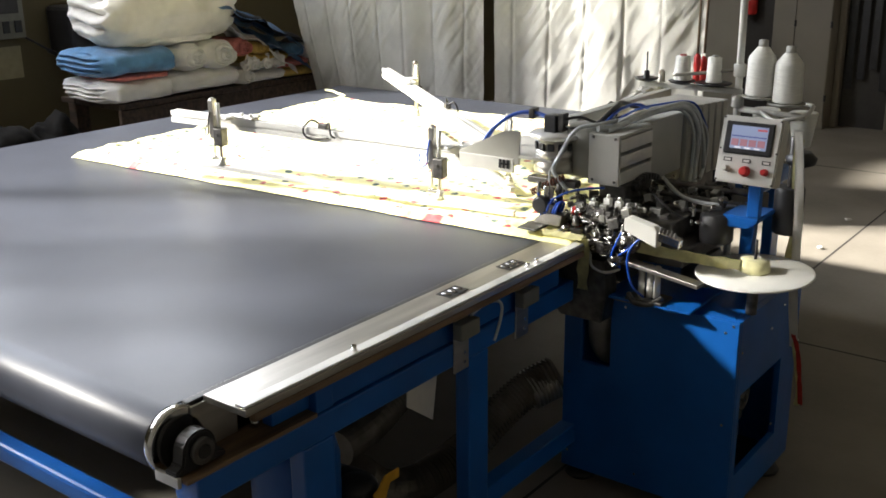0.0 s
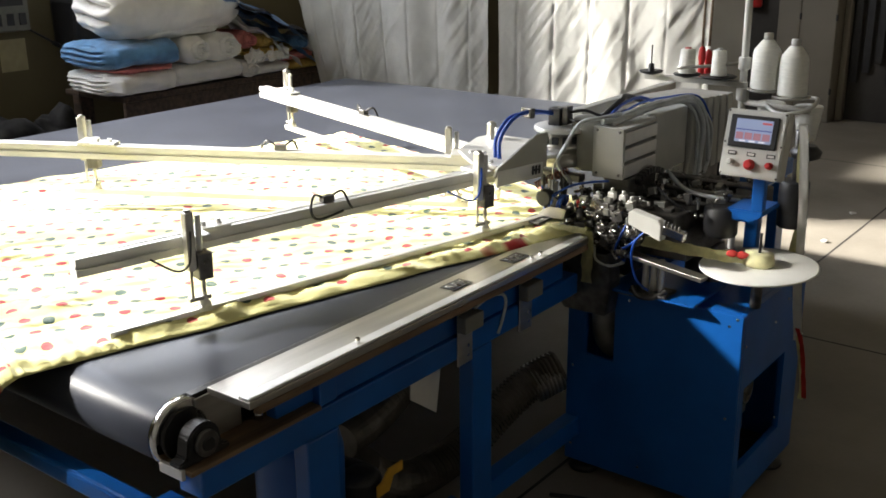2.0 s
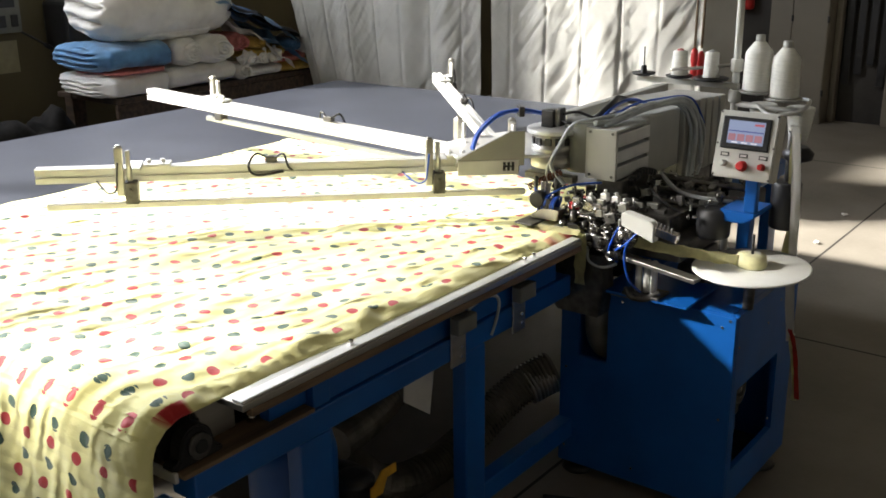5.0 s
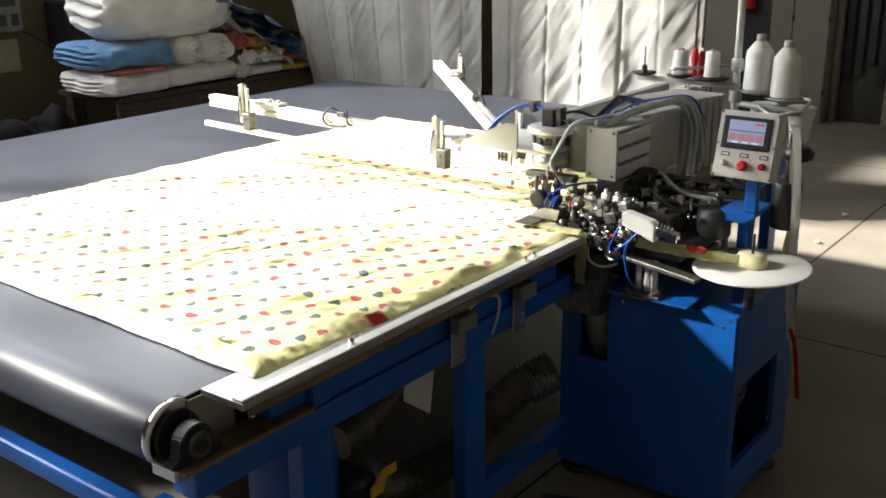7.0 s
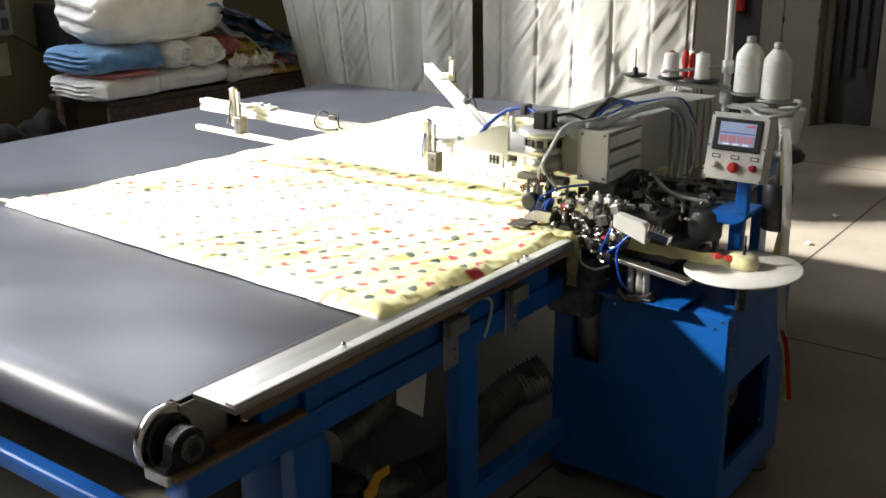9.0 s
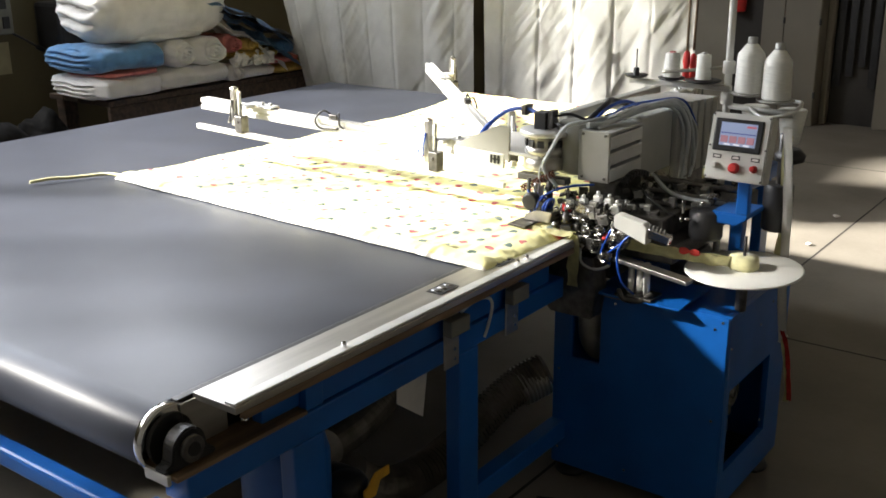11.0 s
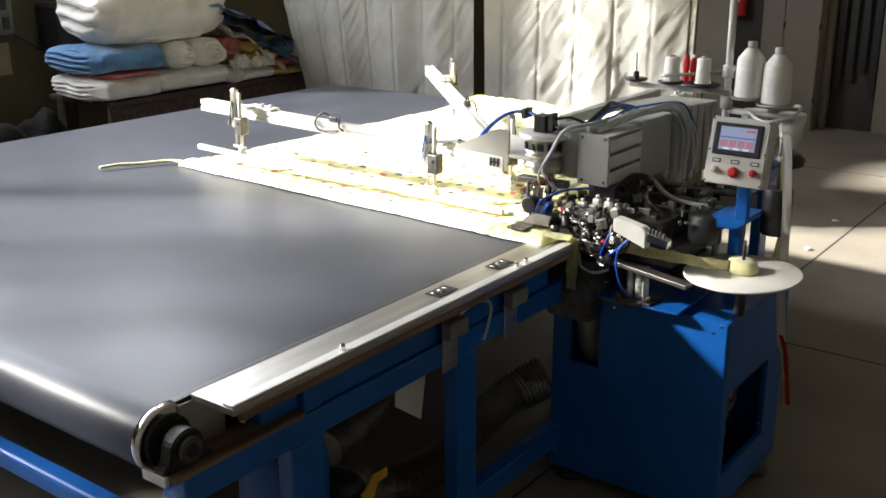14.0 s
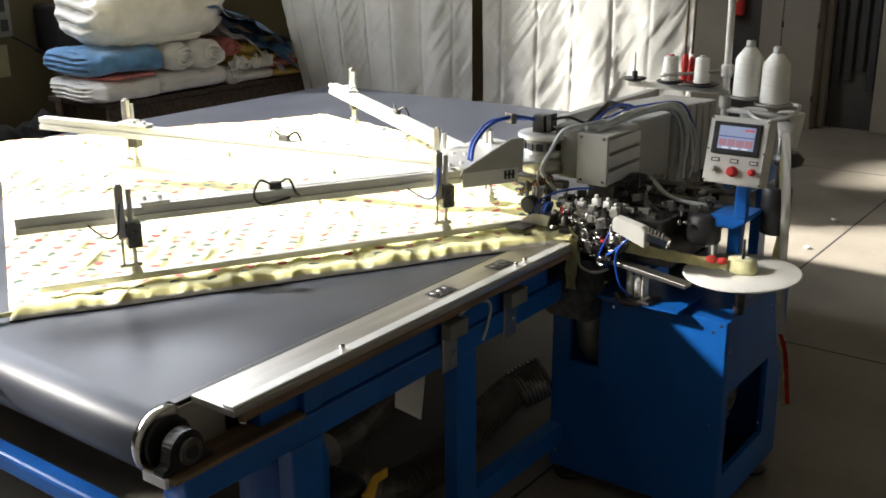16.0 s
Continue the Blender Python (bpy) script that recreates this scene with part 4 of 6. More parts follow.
def build_left_corner():
    # wall-mounted switch box with a lever and a paper sheet under it
    b = thing("switch_box", "grey electric switch box with a cable on the wall", "switch box", pose(WL, 2.66, 0))
    bm = blank()
    box(bm, (0.0, -0.28, 1.16), (0.1, 0.04, 1.5), 0.006)
    part("housing", bm, DARKGREY, b)
    for k in range(3):
        bm = blank()
        box(bm, (0.1, -0.22 + 0.09 * k, 1.2), (0.112, -0.17 + 0.09 * k, 1.28), 0.003)
        part("switch", bm, BLACK, b, "black switch")
    bm = blank()
    box(bm, (0.1, -0.2, 1.33), (0.106, 0.0, 1.45))
    part("cover", bm, BLACK, b, "dark cover")
    bm = blank()
    tube(bm, [(0.06, 0.03, 1.17), (0.1, 0.1, 1.12), (0.12, 0.17, 1.07), (0.12, 0.2, 1.05)], 0.008, 8)
    rod(bm, (0.12, 0.18, 1.062), (0.12, 0.235, 1.03), 0.016, 10)
    part("cable", bm, BLACK, b, "black cable with a plug")
    bm = blank()
    box(bm, (WL + 0.001, 2.5, 0.88), (WL + 0.004, 2.7, 1.1))
    solid("paper_notice", bm, TANPAPER, "tan paper notice on the wall", "notice")
    bm = blank()
    box(bm, (WL, 2.92, 1.02), (WL + 0.3, 3.4, 1.36), 0.03)
    solid("wall_box", bm, BLACK, "black box on the wall behind the bedding", "box")
    # dark bundles on the floor beside the bench
    for k, (x, y, r, mat) in enumerate(((-4.15, 1.95, 0.34, DARKCLOTH), (-4.05, 2.28, 0.2, DARKCLOTH))):
        bm = blank()
        bmesh.ops.create_icosphere(bm, subdivisions=4, radius=1.0)
        for v in bm.verts:
            d = v.co.normalized()
            s = 1 + 0.25 * wobble(d.x * 2 + k, d.y * 2, d.z * 2) + 0.08 * wobble(d.x * 7, d.y * 7, d.z * 7 + k)
            v.co = Vector((x + d.x * r * s, y + d.y * r * s * 1.1, max(FZ + 0.002, 0.33 + d.z * 0.42 * s)))
        for f in bm.faces:
            f.smooth = True
        solid("cloth_bag", bm, mat, "black slumped cloth bag on the floor", "bag")


build_left_corner()

# ---- sewing head ----
def build_head():
    h = thing("sewing_head", "grey steel sewing head with motors, hoses and linkages", "sewing machine", pose(0, 0, 0))
    P_ = lambda name, bm, mat, label="": part(name, bm, mat, h, label)
    bm = blank()
    box(bm, (0.078, 1.712, 1.02), (0.092, 1.96, 1.192), 0.002)
    box(bm, (0.078, 1.712, 1.02), (0.192, 1.726, 1.192), 0.003)
    box(bm, (0.092, 1.727, 1.18), (0.19, 1.96, 1.19), 0.002)
    P_("front_plate", bm, GREY, "smooth grey front housing")
    for z0, z1 in ((1.022, 1.066), (1.078, 1.120), (1.132, 1.176)):
        bm = blank()
        box(bm, (0.15, 1.728, z0), (0.192, 1.96, z1), 0.003)
        P_("side_rib", bm, ALU, "grooved aluminium side profile")
    bm = blank()
    box(bm, (0.10, 1.728, 1.022), (0.149, 1.96, 1.178))
    P_("core", bm, DARKSTEEL)
    for x, z in ((0.178, 1.18), (0.178, 1.035), (0.095, 1.18), (0.095, 1.035)):
        bm = blank()
        rod(bm, (x, 1.712, z), (x, 1.708, z), 0.005, 8)
        P_("screw", bm, DARKSTEEL)
    bm = blank()
    box(bm, (0.05, 1.965, 0.985), (0.185, 2.22, 1.2), 0.006)
    P_("rear_housing", bm, GREY, "dull grey rear housing")
    for k in range(6):
        bm = blank()
        y = 2.23 + k * 0.065
        box(bm, (-0.02, y, 0.93), (0.2, y + 0.05, 1.215 - 0.004 * k), 0.005)
        P_("cooling_rib", bm, GREY, "grey upright housing rib")
    bm = blank()
    box(bm, (0.0, 2.225, 0.925), (0.18, 2.61, 1.19))
    P_("motor_core", bm, DARKSTEEL)
    # turning column
    bm = blank()
    lathe(bm, [(0.076, 0), (0.078, 0.004), (0.078, 0.04), (0.07, 0.042), (0.07, 0.05), (0.075, 0.052), (0.075, 0.078), (0.066, 0.08), (0.066, 0.118)], pose(PX, PY, PZ - 0.03), 40)
    P_("turning_column", bm, STEEL, "turned bright steel column of the gripper")
    for k in range(5):
        bm = blank()
        ang = math.radians(225 + 30 * k)
        c = Vector((PX + 0.071 * math.cos(ang), PY + 0.071 * math.sin(ang), PZ + 0.062))
        box(bm, (-0.012, -0.004, -0.012), (0.012, 0.004, 0.012), 0.002, Matrix.Translation(c) @ pose(0, 0, 0, 0, 0, math.degrees(ang) + 90))
        P_("column_slot", bm, BLACK, "dark slot in the column")
    bm = blank()
    lathe(bm, [(0.02, 0), (0.09, 0.0), (0.093, 0.003), (0.093, 0.014), (0.09, 0.017), (0.02, 0.018)], pose(PX, PY, PZ + 0.088), 44)
    P_("column_cap", bm, ALU, "round grey flange over the column")
    bm = blank()
    box(bm, (PX - 0.035, PY - 0.03, PZ + 0.104), (PX + 0.012, PY + 0.02, PZ + 0.165), 0.004)
    P_("encoder", bm, BLACK, "black encoder box on the column")
    bm = blank()
    box(bm, (PX + 0.013, PY - 0.02, PZ + 0.11), (PX + 0.035, PY + 0.02, PZ + 0.172), 0.003)
    P_("encoder_plug", bm, DARKSTEEL)
    bm = blank()
    lathe(bm, [(0.075, 0), (0.08, 0.01), (0.08, 0.16), (0.07, 0.172), (0.03, 0.175)], pose(0.035, 1.80, 1.03), 28)
    P_("motor_cover", bm, DARKGREY, "rounded dull dark grey motor cover")
    # slide under the column and the presser foot
    bm = blank()
    box(bm, (-0.13, 1.66, 1.005), (0.06, 1.70, 1.028), 0.003)
    P_("slide_rail", bm, DARKSTEEL, "dark slide rail")
    for k in range(7):
        bm = blank()
        rod(bm, (-0.05 + 0.014 * k, 1.655, 1.0), (-0.05 + 0.014 * k, 1.65, 0.985), 0.005, 8)
        P_("rack_tooth", bm, BLACK)
    for x, y0, z0, z1, r, mat in ((-0.03, 1.625, 0.885, 1.012, 0.011, CHROME), (-0.02, 1.64, 0.90, 1.0, 0.008, STEEL), (-0.07, 1.64, 0.95, 1.02, 0.007, DARKSTEEL), (0.0, 1.66, 0.93, 1.02, 0.012, DARKSTEEL)):
        bm = blank()
        rod(bm, (x, y0, z0), (x, y0, z1), r, 14)
        P_("needle_bar", bm, mat, "upright steel bar")
    bm = blank()
    prism(bm, [(-0.05, 0.892), (0.05, 0.892), (0.06, 0.93), (0.0, 0.93), (-0.035, 0.915), (-0.05, 0.9)], "y", 1.575, 1.655, 0.003)
    P_("presser_foot", bm, STEEL, "bent steel presser foot")
    bm = blank()
    box(bm, (-0.07, 1.505, 0.884), (0.0, 1.6, 0.891), 0.002)
    P_("foot_plate", bm, DARKSTEEL, "flat foot plate")
    bm = blank()
    lathe(bm, [(0.028, 0), (0.03, 0.004), (0.03, 0.03), (0.024, 0.034)], pose(-0.03, 1.61, 0.955, 90), 20)
    lathe(bm, [(0.018, 0), (0.018, 0.02)], pose(0.01, 1.60, 0.945, 90), 16)
    P_("air_valve", bm, BLACK, "round black valve")
    # linkages and blocks between head and cabinet
    rnd = random.Random(7)
    kinds = [("lever", GALV), ("bracket_block", DARKSTEEL), ("shaft", MIDSTEEL), ("link_plate", MIDSTEEL), ("bolt", MIDSTEEL), ("guide_rod", MIDSTEEL), ("spring_housing", DARKSTEEL), ("clamp_block", GALV), ("collar", MIDSTEEL)]
    for k in range(400):
        name, mat = kinds[k % len(kinds)]
        a = rnd.random()
        back = k >= 270
        x = 0.05 + 0.25 * a
        y = 1.585 + 0.2 * rnd.random() ** 1.5
        z = (0.83 + 0.15 * rnd.random()) if a < 0.35 else (0.85 + 0.13 * rnd.random())
        if back:
            x, y, z = 0.14 + 0.36 * a, 1.74 + 0.45 * rnd.random(), 0.925 + 0.06 * rnd.random()
        bm = blank()
        size = 0.32 + 0.5 * rnd.random() ** 1.3
        m = pose(x, y, z, rnd.choice((0, 0, 90, 20)), rnd.choice((0, 0, 90, -15)), rnd.choice((0, 0, 30, 90))) @ Matrix.Scale(size, 4)
        if name in ("shaft", "guide_rod", "bolt", "spring_housing", "collar"):
            n, r = {"shaft": (0.07, 0.011), "guide_rod": (0.11, 0.006), "bolt": (0.025, 0.008), "spring_housing": (0.05, 0.016), "collar": (0.022, 0.024)}[name]
            lathe(bm, [(r * 0.7, -n / 2), (r, -n / 2 + 0.002), (r, n * 0.2), (r * 0.8, n * 0.22), (r * 0.8, n / 2)], m, 12)
        else:
            sx, sy, sz = {"lever": (0.08, 0.012, 0.022), "bracket_block": (0.05, 0.04, 0.045), "link_plate": (0.07, 0.05, 0.006), "clamp_block": (0.04, 0.03, 0.035)}[name]
            box(bm, (-sx / 2, -sy / 2, -sz / 2), (sx / 2, sy / 2, sz / 2), 0.003, m)
        P_(name, bm, mat)
    bm = blank()
    box(bm, (0.05, 1.66, 0.80), (0.46, 1.98, 0.86), 0.006)
    P_("bed_casting", bm, DARKSTEEL, "dark cast machine bed")
    bm = blank()
    box(bm, (0.10, 1.70, 0.86), (0.40, 1.92, 0.93), 0.01)
    P_("bed_block", bm, DARKSTEEL, "dark cast block behind the linkages")
    bm = blank()
    box(bm, (0.2, 1.95, 0.86), (0.5, 2.3, 0.925), 0.008)
    P_("rear_block", bm, BLACK, "black drive block")
    for x, z, r in ((0.3, 0.882, 0.044), (0.225, 0.85, 0.034), (0.262, 0.815, 0.026), (0.195, 0.885, 0.022), (0.185, 0.835, 0.018), (0.245, 0.9, 0.018)):
        bm = blank()
        lathe(bm, [(r * 0.4, -0.02), (r * 0.8, -0.018), (r, 0.0), (r, 0.022), (r * 0.86, 0.027), (r * 0.78, 0.018), (r * 0.5, 0.02), (r * 0.42, 0.032), (r * 0.2, 0.034)], pose(x, 1.60, z, 84, 0, -14), 26)
        P_("looper_wheel", bm, MIDSTEEL, "mid-grey steel looper part")
    # brown coil spring and air-hose loops round the needle bar
    bm = blank()
    a, b = Vector((-0.11, 1.655, 0.972)), Vector((0.02, 1.655, 1.045))
    side = Vector((-0.49, 0, 0.87))
    pts = [a.lerp(b, k / 96) + 0.011 * (math.cos(k * math.pi / 4) * side + math.sin(k * math.pi / 4) * Vector((0, 1, 0))) for k in range(97)]
    tube(bm, pts, 0.0028, 6, 1)
    P_("coil_spring", bm, BROWN, "brown coil spring beside the slide")
    for k in range(6):
        bm = blank()
        c = Vector((-0.02 + 0.011 * k, 1.605, 0.94 + 0.004 * (k % 3)))
        tube(bm, [c + 0.024 * Vector((0.35 * math.cos(q), -math.sin(q), math.cos(q))) for q in [math.pi * 2 * j / 9 for j in range(9)]], 0.0042, 8, 4)
        P_("hose_loop", bm, BLUEHOSE if k % 3 else BLACK, "looped thin air hose")
    # small valves and a slanted plate on the bed
    for x, z in ((0.152, 0.985), (0.205, 1.004), (0.246, 1.0), (0.275, 0.985)):
        bm = blank()
        box(bm, (x - 0.012, 1.612, z - 0.028), (x + 0.012, 1.636, z), 0.003)
        rod(bm, (x, 1.624, z), (x, 1.624, z + 0.012), 0.006, 10)
        P_("air_valve", bm, ALU, "small pale valve block")
    bm = blank()
    box(bm, (-0.075, -0.012, -0.016), (0.075, 0.012, 0.016), 0.003, pose(0.215, 1.605, 0.945, 0, 14, 0))
    P_("slide_plate", bm, MIDSTEEL, "slanted mid-grey steel plate")
    bm = blank()
    box(bm, (0.085, 1.6, 0.935), (0.115, 1.62, 0.962), 0.004)
    P_("wire_clip", bm, RED, "small red wire clip")
    # white folder cover and cylinder
    bm = blank()
    prism(bm, [(0.297, 0.925), (0.412, 0.885), (0.412, 0.938), (0.4, 0.951), (0.31, 0.97), (0.297, 0.965)], "y", 1.56, 1.60, 0.003)
    P_("folder_cover", bm, PANEL, "pale grey folder cover")
    bm = blank()
    box(bm, (0.0, -0.014, -0.016), (0.075, 0.014, 0.016), 0.004, pose(0.413, 1.578, 0.924, 0, 12, 0))
    P_("folder_cylinder", bm, CHROME, "bright short air cylinder")
    for k in range(5):
        bm = blank()
        rod(bm, (0.422 + 0.012 * k, 1.568, 0.93 - 0.003 * k), (0.422 + 0.012 * k, 1.568, 0.955 - 0.003 * k), 0.004, 8)
        P_("bolt", bm, DARKSTEEL)
    bm = blank()
    lathe(bm, [(0.05, 0), (0.055, 0.008), (0.055, 0.09), (0.045, 0.1)], pose(0.5, 1.82, 0.86, 0, 0, 0), 22)
    P_("servo_motor", bm, BLACK, "black servo motor")
    # tape guide rail
    bm = blank()
    box(bm, (-0.14, -0.022, -0.012), (0.20, 0.022, 0.002), 0.002, pose(0.36, 1.60, 0.808, 0, 5, -6))
    P_("tape_rail", bm, STEEL, "flat aluminium tape guide rail")
    for x in (0.33, 0.36, 0.385):
        bm = blank()
        rod(bm, (x, 1.64, 0.68), (x, 1.64, 0.80), 0.011, 12)
        P_("rail_post", bm, ALU, "short aluminium post")
    bm = blank()
    box(bm, (0.29, 1.60, 0.679), (0.42, 1.69, 0.69), 0.003)
    P_("post_base", bm, DARKSTEEL)
    for a, b in (((0.16, 1.84, 0.6), (0.16, 1.84, 0.8)), ((0.42, 1.9, 0.6), (0.42, 1.9, 0.8))):
        bm = blank()
        box(bm, (a[0] - 0.05, a[1] - 0.05, 0.66), (a[0] + 0.05, a[1] + 0.05, 0.80), 0.004)
        P_("bed_support", bm, DARKSTEEL)
    # cross slides and rods towards the panel post
    for z, y, mat in ((1.0, 1.98, DARKSTEEL), (0.985, 2.06, DARKSTEEL), (0.975, 1.92, DARKSTEEL), (0.95, 1.86, DARKSTEEL)):
        bm = blank()
        rod(bm, (0.2, y, z - 0.01), (0.55, y + 0.02, z - 0.015), 0.009, 12)
        P_("slide_rod", bm, mat)
    bm = blank()
    box(bm, (0.1, 1.75, 0.93), (0.2, 1.95, 1.018), 0.006)
    P_("neck_block", bm, DARKSTEEL)
    bm = blank()
    box(bm, (0.02, 2.25, 0.8), (0.18, 2.55, 0.926), 0.006)
    P_("pedestal", bm, DARKSTEEL)
    # cable chain
    for k in range(9):
        bm = blank()
        a = k / 8
        box(bm, (-0.012, -0.009, -0.011), (0.012, 0.009, 0.011), 0.003, pose(0.205, 1.80 + 0.17 * a, 1.005 + 0.02 * math.sin(a * 3.1), 20 - 40 * a, 0, 8 * (k % 2)))
        P_("chain_link", bm, BLACK, "black cable-chain link")
    # hoses
    hoses = [
        ([(0.03, 1.66, 1.00), (-0.02, 1.65, 1.06), (0.0, 1.66, 1.12), (0.04, 1.69, 1.2), (0.09, 1.74, 1.215), (0.12, 1.82, 1.22)], 0.007, GREYHOSE, "grey plastic hose"),
        ([(-0.03, 1.65, 0.99), (-0.035, 1.65, 1.05), (0.0, 1.65, 1.11), (0.03, 1.69, 1.19)], 0.004, GREYHOSE, "grey plastic hose"),
        ([(0.1, 1.73, 1.205), (0.13, 1.8, 1.203), (0.15, 1.9, 1.215), (0.17, 2.05, 1.225), (0.205, 2.2, 1.215), (0.22, 2.28, 1.12), (0.225, 2.26, 1.0), (0.25, 2.2, 0.93)], 0.010, GREYHOSE, "thick grey hose bundle"),
        ([(0.09, 1.75, 1.2), (0.11, 1.86, 1.215), (0.14, 2.02, 1.22), (0.19, 2.17, 1.215), (0.212, 2.25, 1.13), (0.215, 2.25, 1.0), (0.24, 2.18, 0.94)], 0.006, GREYHOSE, "thin clear hose"),
        ([(0.13, 1.75, 1.196), (0.15, 1.86, 1.21), (0.165, 2.0, 1.232), (0.2, 2.2, 1.226), (0.228, 2.33, 1.12), (0.232, 2.33, 1.0), (0.25, 2.25, 0.95)], 0.006, GREYHOSE, "thin clear hose"),
        ([(0.2, 2.05, 0.95), (0.28, 2.0, 0.985), (0.36, 1.95, 0.96), (0.44, 1.95, 0.93)], 0.006, BLACK, "black cable"),
        ([(0.18, 1.9, 0.96), (0.26, 1.82, 0.99), (0.33, 1.78, 0.965), (0.4, 1.8, 0.92)], 0.005, BLACK, "black cable"),
        ([(0.22, 2.0, 1.0), (0.34, 1.9, 0.97), (0.46, 1.88, 0.965), (0.53, 1.95, 0.95)], 0.007, GREYHOSE, "grey plastic hose"),
        ([(0.12, 1.78, 1.2), (0.14, 1.9, 1.225), (0.17, 2.08, 1.235), (0.205, 2.24, 1.22), (0.225, 2.31, 1.1), (0.24, 2.3, 0.98)], 0.008, GREYHOSE, "thick grey hose bundle"),
        ([(0.1, 1.8, 1.2), (0.12, 1.95, 1.235), (0.15, 2.1, 1.24), (0.2, 2.27, 1.225), (0.22, 2.36, 1.12)], 0.004, BLUEHOSE, "thin blue air hose"),
        ([(0.08, 1.8, 1.2), (0.06, 1.95, 1.23), (0.05, 2.1, 1.23), (0.06, 2.2, 1.2)], 0.006, BLUEHOSE, "blue air hose bundle"),
        ([(0.05, 1.82, 1.2), (0.05, 1.95, 1.24), (0.02, 2.05, 1.24), (0.01, 2.2, 1.2)], 0.01, BLACK, "black cable"),
        ([(0.29, 1.595, 0.94), (0.27, 1.57, 0.88), (0.25, 1.575, 0.82), (0.28, 1.585, 0.79)], 0.004, BLUEHOSE, "thin blue air hose"),
        ([(0.38, 1.59, 0.93), (0.33, 1.565, 0.88), (0.31, 1.57, 0.82), (0.325, 1.58, 0.74), (0.36, 1.6, 0.7)], 0.004, BLUEHOSE, "thin blue air hose"),
        ([(0.37, 1.59, 0.93), (0.32, 1.565, 0.87), (0.27, 1.58, 0.83)], 0.004, BLUEHOSE, "thin blue air hose"),
        ([(0.17, 1.58, 0.83), (0.18, 1.575, 0.78), (0.23, 1.58, 0.765), (0.27, 1.6, 0.78)], 0.005, GREYHOSE, "grey plastic hose"),
        ([(0.3, 1.61, 0.7), (0.33, 1.59, 0.68), (0.38, 1.6, 0.68), (0.41, 1.63, 0.7)], 0.009, DARKSTEEL, "dark cable loop"),
        ([(-0.05, 1.6, 0.99), (-0.02, 1.59, 0.95), (-0.04, 1.6, 0.91)], 0.004, BLUEHOSE, "thin blue air hose"),
        ([(-0.03, 1.6, 0.98), (0.0, 1.595, 0.93), (-0.02, 1.6, 0.9)], 0.004, BLUEHOSE, "thin blue air hose"),
        ([(0.0, 1.6, 0.97), (0.05, 1.62, 1.0), (0.09, 1.66, 1.01), (0.15, 1.7, 1.015)], 0.004, BLUEHOSE, "thin blue air hose"),
        ([(PX + 0.03, PY, PZ + 0.15), (PX + 0.08, PY + 0.02, PZ + 0.16), (0.07, 1.8, 1.21), (0.1, 1.9, 1.22)], 0.005, BLACK, "black cable"),
        ([(PX + 0.03, PY, PZ + 0.13), (PX + 0.07, PY - 0.03, PZ + 0.13), (0.04, 1.74, 1.2)], 0.004, BLACK, "black cable"),
    ]
    for pts, r, mat, lab in hoses:
        bm = blank()
        tube(bm, pts, r, 8)
        P_("hose", bm, mat, lab)
    return h


build_head()

# waste chute beside the cabinet
def build_chute():
    c = thing("waste_chute", "dark funnel with a grey waste pipe under the needle", "chute", pose(0, 0, 0))
    bm = blank()
    prism(bm, [(0.03, 0.80), (0.22, 0.80), (0.235, 0.70), (0.22, 0.585), (0.06, 0.585), (0.0, 0.67)], "y", 1.575, 1.654, 0.004)
    part("funnel", bm, DARKSTEEL, c, "dark sheet-metal funnel")
    bm = blank()
    tube(bm, [(0.155, 1.705, 0.60), (0.155, 1.705, 0.52), (0.158, 1.715, 0.46), (0.16, 1.76, 0.41), (0.16, 1.83, 0.40)], 0.046, 24)
    part("pipe_elbow", bm, GALV, c, "dull galvanised pipe elbow")
    bm = blank()
    lathe(bm, [(0.05, 0), (0.052, 0.004), (0.052, 0.016), (0.05, 0.02)], pose(0.155, 1.705, 0.562), 24)
    part("pipe_collar", bm, GALV, c, "pipe collar")


build_chute()

